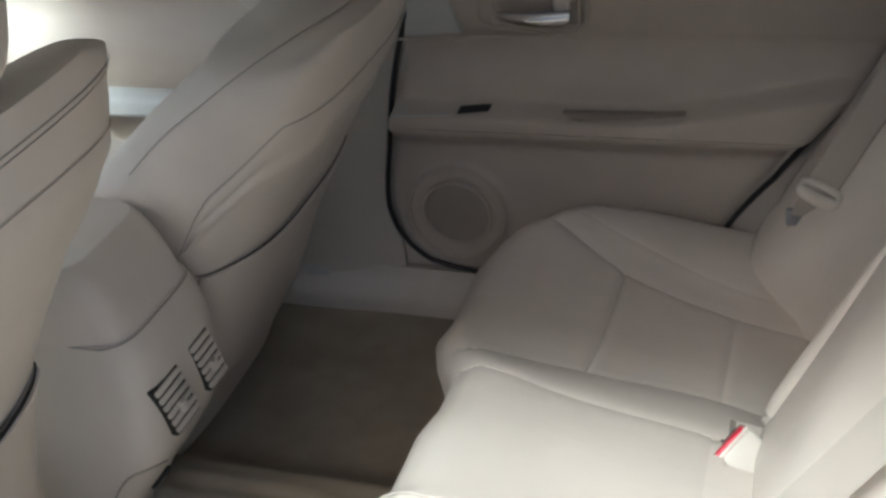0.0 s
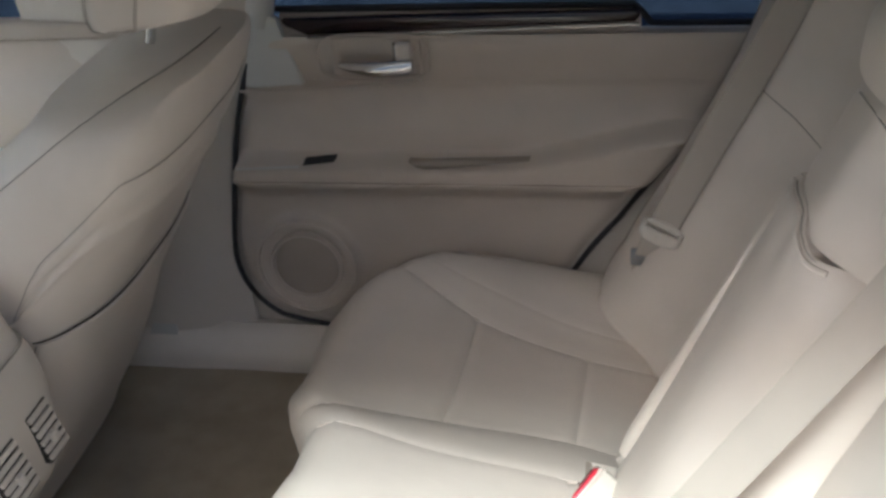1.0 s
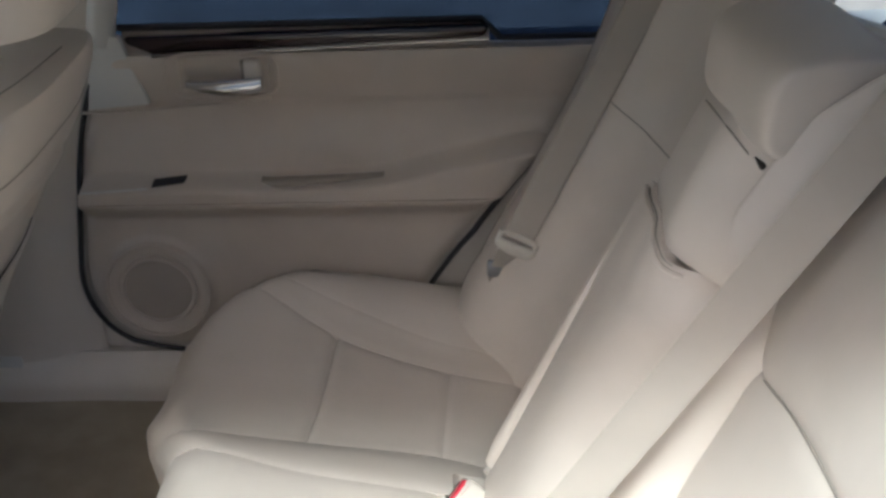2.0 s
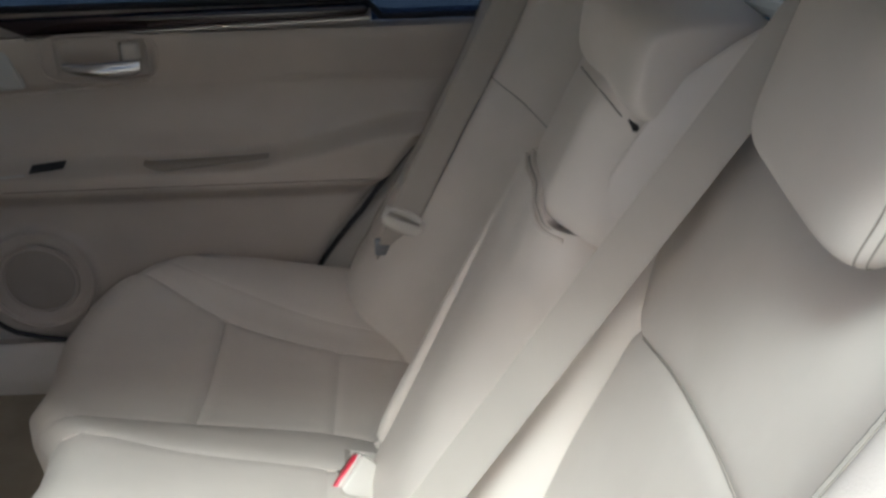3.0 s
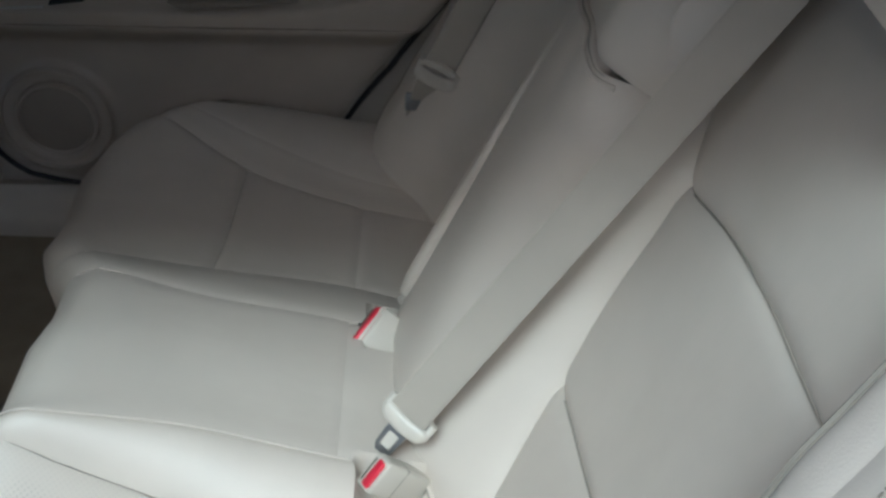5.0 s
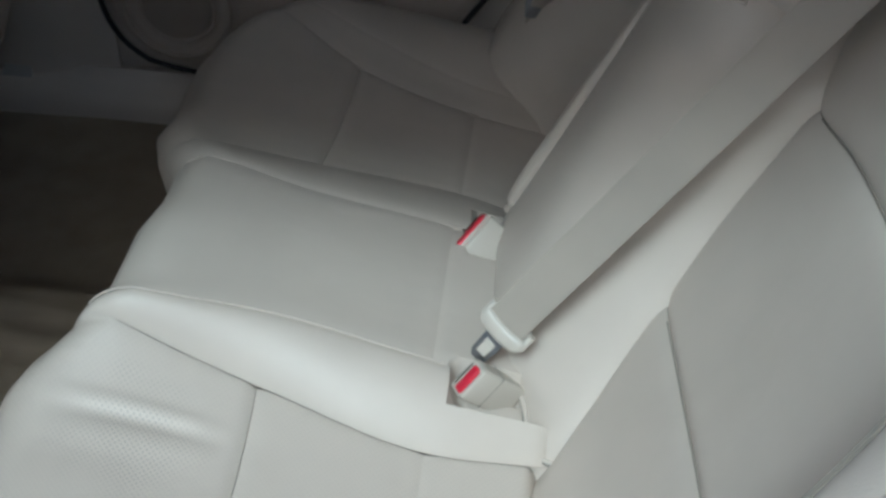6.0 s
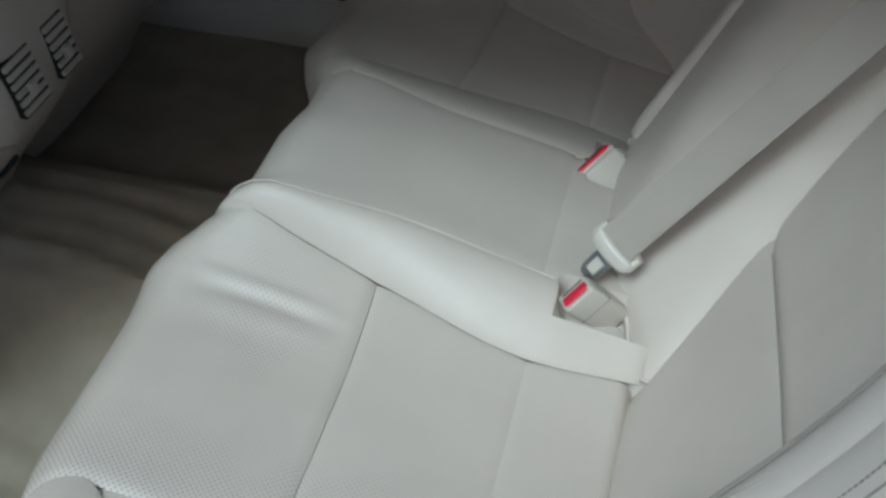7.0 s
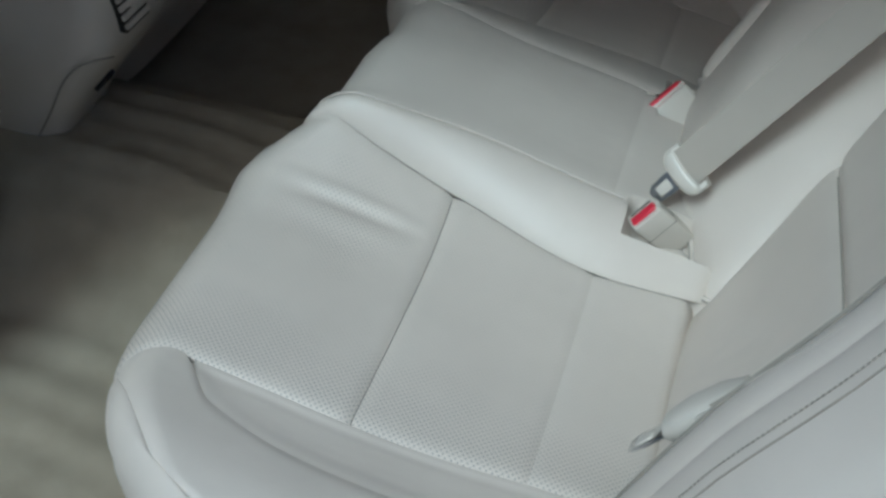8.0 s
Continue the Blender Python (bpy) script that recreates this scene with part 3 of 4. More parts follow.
def build_cushion():
    seat = thing("rear_seat_cushion", "ivory leather rear bench cushion with perforated inserts", "car seat", at=(0.25, 0, 0.1))

    def panel(name, s, ya, yb, p0, p1, mat, nu, nv, seams=(1, 1, 1, 1), label="", wrinkles=False, depth=0.0045):
        uu, vv = steps(nu), steps(nv, 1.6)

        def P(u, v):
            u, v = uu[round(u * nu)], vv[round(v * nv)]
            # the side lines lie at the place along the seat
            ym = lerp(ya(0.2), yb(0.2), u)
            a = p0(ym) if callable(p0) else p0
            b = p1(ym) if callable(p1) else p1
            p = lerp(a, b, v)
            y = s * lerp(ya(p), yb(p), u)
            pt = cushion_at(p, y)
            if wrinkles:
                # two shallow folds where the leather has stretched
                w = 0.0
                for cx, cy, ln, dp in ((0.125, -0.206, 0.066, 0.0026), (0.092, -0.272, 0.042, 0.0018)):
                    along, across = pt[0] - cx, pt[1] - cy + 0.5 * (pt[0] - cx) ** 2
                    k = math.exp(-((along / ln) ** 4))
                    w += dp * k * (0.9 * math.exp(-((across - 0.004) / 0.007) ** 2) - math.exp(-((across + 0.009) / 0.006) ** 2) + 0.8 * math.exp(-((across + 0.028) / 0.012) ** 2))
                pt = (pt[0], pt[1], pt[2] + w)
            return pt

        ob = part(name, sheet_mesh(P, nu, nv, seams, depth, 0.007, 0.02, out=(0, 0, 1)), mat, None, label)
        return under(ob, seat)

    split = curve([(0.52, -0.018), (0.528, -0.011), (0.578, 0.040), (0.600, 0.078), (0.616, 0.14), (0.640, 0.22), (0.676, 0.36)])
    for s in (-1, 1):
        near = s < 0
        foot = A1 if near else A1_FAR
        edge, rim = (A2, A3) if near else (A2_FAR, A3_FAR)
        panel("front_insert", s, foot, edge, front_p, 0.222, LEATHER_HOLES, 70 if near else 34, 90 if near else 44, (0.3, 1, 1, 1), label="perforated ivory leather insert", wrinkles=near)
        panel("middle_insert", s, foot, edge, 0.222, 0.386, LEATHER_HOLES, 40, 30, (0.3, 1, 1, 0.6))
        panel("rear_insert", s, foot, edge, 0.386, 0.498, LEATHER_HOLES, 40, 26, (0.3, 1, 0.6, 4.5))
        panel("inner_slope", s, A0, foot, front_p, 0.510, LEATHER, 20, 70, (0.4, 0.3, 1, 2.4), label="smooth ivory leather side of the middle place")
        panel("outer_gusset", s, edge, rim, lambda y: 0.063, 0.488, LEATHER, 20, 60, (1, 0.4, 1, 4))
        panel("outer_bolster", s, rim, lambda k: 0.676, split, 0.52, LEATHER, 26, 60, (0.5, 1, 1, 1), depth=0.0025)
        panel("outer_front", s, rim, lambda k: 0.676, front_p, split, LEATHER, 26, 40, (0.5, 1, 1, 1), depth=0.0025)
    panel("middle_pad", 1, lambda k: -A0(k), A0, front_p, 0.385, LEATHER, 44, 60, (0.4, 0.4, 1, 0.4), label="raised ivory leather middle place")
    panel("middle_rear_pad", 1, lambda k: -A0(k) * (1 - 0.03 * smooth(0.402, 0.425, k)), lambda k: A0(k) * (1 - 0.03 * smooth(0.402, 0.425, k)), 0.385, 0.50, LEATHER, 30, 24, (1, 1, 0.4, 0))
    ps = np.linspace(cushion_front(A0(0.06)) - 0.02, 0.396, 60)
    line = [Vector(cushion_at(p, -A0(p))) + Vector((0, 0, 0.0002)) for p in ps]
    under(part("seam_piping", tube_mesh(line, 0.0013, 6), LEATHER), seat)
    # foam core under the leather
    bm = box_mesh(0.06, 0.52, -0.64, 0.64, 0.02, 0.17, 0.02)
    under(part("core", bm, LEATHER), seat)


build_cushion()


# ---- rear backrest ----
LEAN = 0.52


def back_x(z):
    return 0.50 + LEAN * (z - 0.2) + 0.25 * max(z - 0.70, 0) ** 2 * 8


BN = Vector((-1, 0, LEAN)).normalized()
INNER = {-1: curve([(0.10, 0.185), (0.21, 0.166), (0.28, 0.128), (0.32, 0.106), (0.37, 0.086), (0.45, 0.066), (0.57, 0.060), (0.63, 0.018), (0.80, 0.01)]), 1: curve([(0.10, 0.14), (0.80, 0.13)])}
LOW_SEAM = {-1: curve([(0.0, 0.366), (0.10, 0.369), (0.34, 0.393), (0.60, 0.41)]), 1: curve([(0.0, 0.30), (0.60, 0.34)])}
TOP_SEAM = {-1: curve([(0.0, 0.560), (0.07, 0.568), (0.175, 0.588), (0.265, 0.598), (0.355, 0.601), (0.60, 0.605)]), 1: curve([(0.0, 0.40), (0.30, 0.44), (0.42, 0.50), (0.475, 0.535), (0.56, 0.60)])}


def back_at(y, z, off=0.0):
    a = abs(y)
    roll = max(z - 0.74, 0.0)
    x = back_x(min(z, 0.79)) + roll**2 * 14
    lift = off + 0.015 * smooth(0.44, 0.54, a) + 0.006 * math.sin(min(z, 0.8) * 12) + 0.002 * noise.noise(Vector((y * 8, z * 8, 5)))
    return (x + BN.x * lift, y, z + BN.z * lift - roll * 0.25)


def build_backrest():
    back = thing("rear_bench_backrest", "ivory leather rear seat back with stitched panels", "car seat", at=(0.6, 0, 0.2))
    for s in (-1, 1):
        rows = (("lower_insert", lambda a: 0.13, LOW_SEAM[s]), ("middle_insert", LOW_SEAM[s], TOP_SEAM[s]), ("upper_panel", TOP_SEAM[s], lambda a: 0.82 if s < 0 else 0.745))
        for name, z0, z1 in rows:
            nu, nv = 40, 34
            uu, vv = steps(nu), steps(nv)

            def P(u, v):
                u, v = uu[round(u * nu)], vv[round(v * nv)]
                a = lerp(0.08, 0.56, u)
                z = lerp(z0(a), z1(a), v)
                a = lerp(INNER[s](z), 0.56, u)
                z = lerp(z0(a), z1(a), v)
                return back_at(s * a, z)

            ob = part(name, sheet_mesh(P, nu, nv, (1, 0, 1, 1), 0.006, 0.010, 0.02, out=BN), LEATHER)
            under(ob, back)

    # thin dark tubes along the grooves of the near panels
    for fn, a0, a1 in ((LOW_SEAM[-1], 0.122, 0.50), (TOP_SEAM[-1], 0.088, 0.50)):
        line = [back_at(-a, fn(a), -0.0042) for a in np.linspace(a0, a1, 50)]
        under(part("seam", tube_mesh(line, 0.0008, 6), SEAM_SHADE), back)
    line = [back_at(-INNER[-1](z), z, -0.0042) for z in np.linspace(0.23, 0.56, 50)]
    under(part("seam", tube_mesh(line, 0.0008, 6), SEAM_SHADE), back)

    def guide(u, v):
        z = lerp(0.640, 0.80 + 0.058 * smooth(0.0, 0.5, u), v)
        y = lerp(lerp(-0.066, -0.031, smooth(0.635, 0.715, z)), -0.076, u)
        side = min((-0.031 - y) / 0.031, 1.0)
        x = lerp(0.685 + 0.6 * (z - 0.757), 0.451 + 0.6254 * (z - 0.32) + 0.008, side)
        x += 0.018 * max(1 - u / 0.16, 0) ** 2 + 0.012 * max((u - 0.84) / 0.16, 0) ** 2 + 0.035 * max((v - 0.86) / 0.14, 0) ** 2 + 0.02 * max(1 - v / 0.14, 0) ** 2
        return (x, y, z)

    under(part("belt_guide", sheet_mesh(guide, 30, 50, (0, 0, 0, 0), skirt=0.012, out=BN), LEATHER, None, "rounded leather cover of the belt guide"), back)
    bm = sheet_mesh(lambda u, v: back_at(lerp(-0.6, 0.6, u), lerp(0.12, 0.73, v), -0.02), 12, 12, (0, 0, 0, 0), skirt=0.08, out=BN)
    under(part("core", bm, LEATHER), back)


build_backrest()


# ---- middle arm rest, folded up into the backrest ----
def arm_x(z):
    return 0.439 + 0.453 * (z - 0.28)


def build_armrest():
    arm = thing("folding_armrest", "ivory leather centre armrest folded up into the backrest", "armrest", at=(0.55, 0.0, 0.28))

    def P(u, v):
        # round the front from the near side to the far one
        z = lerp(0.160, 0.626 + 0.034 * smooth(0.12, 0.60, u), v)
        y0, y1 = -INNER[-1](z) - 0.004, 0.141
        xb, xf = back_x(z) + 0.03, arm_x(z) + 0.040 * smooth(0.285, 0.225, z) ** 2
        xm = back_x(z) - 0.004
        k = min(1.0, (y1 - 0.078 - y0) / 0.115)
        flat = smooth(0.52, 0.65, z)
        pts = [(xb, y0), (xm, y0 + 0.004), (lerp(xm, xf, lerp(0.45, 0.78, flat)), y0 + 0.035 * k), (lerp(xm, xf, lerp(0.80, 0.95, flat)), y0 + 0.075 * k), (xf + 0.004, y0 + 0.115 * k), (xf, y1 - 0.05), (xf + 0.003, y1 - 0.016), (xf + 0.018, y1), (xb, y1)]
        k = u * (len(pts) - 1)
        i = min(int(k), len(pts) - 2)
        p0, p1, p2, p3 = (np.array(pts[min(max(j, 0), len(pts) - 1)]) for j in (i - 1, i, i + 1, i + 2))
        t = k - i
        q = 0.5 * (2 * p1 + (p2 - p0) * t + (2 * p0 - 5 * p1 + 4 * p2 - p3) * t * t + (3 * p1 - p0 - 3 * p2 + p3) * t**3)
        return (q[0], q[1], z)

    under(part("pad", sheet_mesh(P, 72, 50, (0, 0, 0.8, 0.5), 0.010, 0.010, 0.03, out=(-1, 0, 0.4)), LEATHER), arm)
    piping = [Vector(P(u, 0.985)) + Vector((0.0005, 0, 0.0)) for u in np.linspace(0.24, 0.80, 60)]
    under(part("piping", tube_mesh(piping, 0.003, 6), LEATHER), arm)
    gap = [Vector(P(u, 0.985)) + Vector((0.004, 0, 0.0055)) for u in np.linspace(0.27, 0.72, 60)]
    under(part("top_gap", tube_mesh(gap, lambda t: 0.0004 + 0.0008 * t, 6), SEAM_SHADE), arm)
    # piped edge round the foot, down to its tip behind the buckle
    low = [Vector(P(u, 0.112 + 0.11 * smooth(0.16, 0.5, u))) + Vector((-0.0016, -0.0012, 0.001)) for u in np.linspace(0.02, 0.52, 40)]
    under(part("lower_piping", tube_mesh(low, 0.0024, 6), LEATHER), arm)
    low = [p + Vector((-0.0022, -0.0012, -0.0022)) for p in low]
    under(part("foot_seam", tube_mesh(low, 0.0012, 6), SEAM_SHADE), arm)

    roll = [(arm_x(z) + 0.006 + 0.03 * smooth(0.285, 0.25, z), 0.1395, z) for z in np.linspace(0.252, 0.640, 40)]
    under(part("edge_roll", tube_mesh(roll, lambda t: 0.0135 * min(1, 4 * t + 0.35) * (1 - 0.97 * t ** 2.2), 12), LEATHER, None, "rolled leather edge"), arm)

    def U(u, v):
        y = lerp(-0.036, 0.140, u)
        z = lerp(0.611 + 0.036 * smooth(-0.09, 0.060, y), 0.785, v)
        edge = 0.012 * (max(2 * u - 1, 0) ** 8)
        far_x, near_x = arm_x(z) + 0.006, back_x(min(z, 0.72)) - 0.020
        return (lerp(near_x, far_x, smooth(-0.22, 0.42, u)) + edge, y, z)

    under(part("upper_pad", sheet_mesh(U, 30, 20, (1, 0, 1, 1), 0.010, 0.010, 0.06, out=(-1, 0, 0.4)), LEATHER), arm)


build_armrest()


# ---- side bolsters by the doors ----
BOLSTER_FRONT = curve([(0.10, 0.335), (0.16, 0.36), (0.22, 0.385), (0.30, 0.425), (0.45, 0.505), (0.60, 0.578), (0.77, 0.638), (0.89, 0.686), (1.02, 0.745)])

NEAR_FRONT = curve([(0.10, 0.360), (0.20, 0.412), (0.29, 0.458), (0.445, 0.522), (0.58, 0.594), (0.70, 0.643), (0.773, 0.680), (0.834, 0.714), (0.90, 0.750), (1.02, 0.82)])


def build_bolster(s):
    b = thing("side_bolster", "ivory leather side bolster beside the rear seat back", "car seat", "side bolsters of the rear seat", at=(0.5, s * 0.6, 0.2))

    def P(u, v):
        z = lerp(0.16, 1.0, v)
        xf = BOLSTER_FRONT(z) if s > 0 else NEAR_FRONT(z)
        xb = back_x(min(z, 0.72)) + 0.02 + 0.5 * max(z - 0.72, 0)
        low = 1.0 if s < 0 else 0.0
        if s < 0:
            inner = [(xb, s * 0.505), (lerp(xb, xf, 0.35), s * 0.512), (lerp(xb, xf, 0.78), s * 0.528)]
        else:
            inner = [(xb, 0.335), (lerp(xb, xf, 0.40), 0.452), (lerp(xb, xf, 0.80), 0.512)]
        pts = inner + [(xf + lerp(0.006, 0.0015, low), s * lerp(0.548, 0.530, low)), (xf, s * lerp(0.575, 0.562, low)), (xf + (0.004 if s > 0 else 0.012), s * 0.615), (xf + (0.02 if s > 0 else 0.042), s * 0.655), (xf + 0.13, s * 0.685)]
        k = u * (len(pts) - 1)
        i = min(int(k), len(pts) - 2)
        p0, p1, p2, p3 = (np.array(pts[min(max(j, 0), len(pts) - 1)]) for j in (i - 1, i, i + 1, i + 2))
        t = k - i
        q = 0.5 * (2 * p1 + (p2 - p0) * t + (2 * p0 - 5 * p1 + 4 * p2 - p3) * t * t + (3 * p1 - p0 - 3 * p2 + p3) * t**3)
        return (q[0], q[1], z)

    out = (-1, -0.3 * s, 0.4)
    k = 4 / 7
    under(part("inner_panel", sheet_mesh(lambda u, v: P(u * k, v), 40, 60, (0, 0.6, 0, 0), 0.004, 0.006, 0.02, out=out), LEATHER), b)
    under(part("outer_panel", sheet_mesh(lambda u, v: P(k + u * (1 - k), v), 30, 60, (0.6, 0, 0, 0), 0.004, 0.006, 0.02, out=out), LEATHER), b)
    # piping, and a dark tube drawn for the shade beside the seat back
    if s < 0:
        under(part("piping", tube_mesh([Vector(P(0.375, v)) + Vector((-0.0015, -0.001 * s, 0.001)) for v in np.linspace(0.02, 0.97, 60)], 0.0022, 6), LEATHER), b)
        under(part("gap_shade", tube_mesh([Vector(P(0.415, v)) + Vector((-0.001, -0.001 * s, 0.001)) for v in np.linspace(0.02, 0.97, 60)], 0.0022, 6), SEAM_SHADE), b)
    else:
        # crossing seam of the cover, and the shaded fold beside the hanging belt
        under(part("cross_seam", tube_mesh([Vector(P(u, 0.465 + 0.22 * (u - 0.05))) + Vector((-0.0008, -0.0008, 0.0006)) for u in np.linspace(0.02, 0.36, 30)], 0.0008, 6), SEAM_SHADE), b)
    # row of stitches along the seam
    def stitch_row(z):
        return k + (0.185 if s > 0 else lerp(0.045, 0.075, smooth(0.80, 0.62, z)))

    bm = bmesh.new()
    for i in range(190):
        z = lerp(0.18, 0.98, i / 190)
        row = stitch_row(z)
        p = Vector(P(row, (z - 0.16) / 0.84)) + Vector((-0.0012, 0, 0))
        q = Vector(P(row, (z + 0.0026 - 0.16) / 0.84)) + Vector((-0.0012, 0, 0))
        w = Vector((0, 0.0005, 0))
        f = [bm.verts.new(c) for c in (p - w, p + w, q + w, q - w)]
        t = [bm.verts.new(c + Vector((-0.0006, 0, 0.0003))) for c in (p - w, p + w, q + w, q - w)]
        bm.faces.new(t)
        for j in range(4):
            bm.faces.new((f[j], f[(j + 1) % 4], t[(j + 1) % 4], t[j]))
    line = [Vector(P(stitch_row(lerp(0.16, 1.0, v)) + 0.022, v)) + Vector((-0.0005, 0.0003 * s, 0)) for v in np.linspace(0.02, 0.97, 60)]
    under(part("seam", tube_mesh(line, 0.0008, 6), STITCH_SHADE), b)
    under(tagged(part("stitching", bm, STITCH_SHADE), "row of grey stitches", kind="stuff"), b)


build_bolster(-1)
build_bolster(1)


# ---- headrests ----
def build_headrest(name, label, c, half, lean, mat, group, post_gap=0.07, post_len=0.10, seam=True, power=2.8, foot=0.55, tip=0.0, cut=0.0):
    h = thing(name, label, "headrest", group, at=c)
    a, d, e = half  # thickness, width, height

    def shell():
        rows = []
        n = 30
        for i in range(n + 1):
            g = lerp(-1, 1, i / n)
            k = max(1 - abs(g) ** power, 0.0) ** (1 / power)
            k = max(k, 0.02)
            zz = e * math.copysign(abs(g), g)
            xx = lean * zz
            bite = cut * max(-g, 0.0) ** 2.5
            rows.append(((c[0] + xx, c[1] + bite / 2, c[2] + zz), (a * (0.35 + 0.65 * k), 0, tip * a * (0.35 + 0.65 * k)), (0, d * (foot + (1 - foot) * k) - bite / 2, 0)))
        return rows

    pad = under(part("pad", loft_mesh(shell(), 56, power, True, 0.45), mat), h)
    if seam:
        for s in (-1, 1):
            for dy in (0.0, 0.006):
                pts = []
                for i in range(40):
                    g = 2 * math.pi * i / 40
                    cs, sn = math.cos(g), math.sin(g)
                    f = abs(cs) ** power + abs(sn) ** power
                    f = f ** (-1 / power)
                    gz = f * sn * 0.93
                    kk = max(1 - abs(gz) ** power, 0.0) ** (1 / power)
                    w = (d * (foot + (1 - foot) * kk)) * 0.88 + dy
                    t = 1 - (w / (d * (foot + (1 - foot) * kk))) ** power
                    xx = -a * (0.35 + 0.65 * kk) * max(t, 0.0) ** (1 / power) if cs < 0 else 0.0
                    if abs(cs) < 0.25:
                        xx *= abs(cs) / 0.25
                    pts.append((c[0] + lean * gz * e + xx * 1.004, c[1] + s * w + (cut * max(-gz, 0.0) ** 2.5 if s < 0 else 0.0), c[2] + gz * e + tip * xx))
                ob = part("seam", tube_mesh(pts, 0.0007, 5, True), STITCH_SHADE)
                ob.parent = pad
    for s in (-1, 1):
        x0 = c[0] - lean * e
        ob = part("post", tube_mesh([(x0 - lean * t * post_len, c[1] + s * post_gap, c[2] - e * 0.9 - t * post_len) for t in (0, 0.5, 1)], 0.006, 10), CHROME, None, "chrome headrest post")
        under(ob, h)
    return h


G = "headrests of the rear seat"
def build_centre_headrest(c, half, lean):
    """A low boxy pad, set on the top of the folded arm rest."""
    h = thing("headrest", "ivory leather centre headrest on the rear seat", "headrest", G, at=c)
    a, d, e = half
    rows = []
    for t in [math.sin(math.pi / 2 * k / 16) for k in range(-16, 17)]:
        k = max(1 - abs(t) ** 7, 0.0) ** (1 / 3)
        k = 0.80 + 0.20 * k
        rows.append(((c[0] - 0.012 * t, c[1] + d * t, c[2]), (-a * k, 0, 0), (lean * e * k, 0, e * k)))
    under(part("pad", loft_mesh(rows, 56, 3.6), LEATHER), h)
    foot = [(c[0] - a - 0.0065 - 0.012 * t, c[1] + d * t, c[2] - e * 0.77) for t in np.linspace(-0.9, 0.5, 24)]
    under(part("foot_seam", tube_mesh(foot, 0.0009, 6), SEAM_SHADE), h)
    # dark tube put in as the shade below the headrest's near corner
    foot = [(c[0] - a + 0.0033 - 0.012 * t, c[1] + d * t, c[2] - e * 0.93) for t in np.linspace(-1.0, -0.78, 8)]
    under(part("foot_shade", tube_mesh(foot, lambda t: 0.0034 - 0.0026 * t, 6), DARK, None, "dark tube drawn as the shade under the headrest"), h)
    for s in (-1, 1):
        x0, z0 = c[0] - lean * e, c[2] - e * 0.9
        under(part("post", tube_mesh([(x0 - lean * t, c[1] + s * 0.04, z0 - t) for t in (0, 0.015, 0.03)], 0.006, 10), CHROME, None, "chrome headrest post"), h)


build_centre_headrest((0.731, 0.046, 0.800), (0.061, 0.086, 0.049), 0.12)
build_headrest("headrest", "large ivory leather headrest with double stitched seams", (0.818, -0.299, 0.899), (0.078, 0.122, 0.070), 0.30, LEATHER, G, 0.05, 0.02, True, 5.0, 0.84, 0.25, 0.014)
build_headrest("headrest", "ivory leather headrest behind the far belt", (0.815, 0.36, 0.850), (0.078, 0.106, 0.062), 0.30, LEATHER, G, 0.05, 0.02, True, 6.0)

# pale edge strip at the foot of the rear window
bm = tube_mesh([(0.800, y, 0.834 - 0.2295 * (y - 0.049)) for y in np.linspace(-0.15, 0.46, 12)], 0.0085, 8)
tagged(part("window_strip", bm, TRIM), "white strip along the foot of the rear window", "trim", kind="structure")
rear_glass = plate_mesh([(0.97, -0.60, 0.80), (0.97, 0.62, 0.64), (1.28, 0.62, 0.95), (1.25, 0.5, 1.05), (1.25, -0.5, 1.08), (1.22, -0.6, 1.0)], (1, 0, -0.5), 0.004)
ob = tagged(part("rear_window", rear_glass, TINTED, smooth=False), "dark blue tinted rear window", "window", kind="structure")
ob.visible_shadow = False
upper_glass = plate_mesh([(0.815, -0.52, 1.08), (0.815, 0.58, 1.08), (1.27, 0.56, 0.99), (1.27, -0.56, 1.03)], (0.3, 0, 1), 0.004)
ob = tagged(part("rear_window_top", upper_glass, TINTED, smooth=False), "dark tinted upper part of the rear window", "window", kind="structure")
ob.visible_shadow = False


# ---- belts and buckles ----
def frame_axes(d, up):
    d = Vector(d).normalized()
    s = d.cross(Vector(up)).normalized()
    return d, s, s.cross(d)


def oriented(bm, at, d, up):
    """Moves a mesh built along x (z up) to a place, along d."""
    d, s, t = frame_axes(d, up)
    m = Matrix((d, -s, t)).transposed().to_4x4()
    m.translation = Vector(at)
    return moved(bm, m)


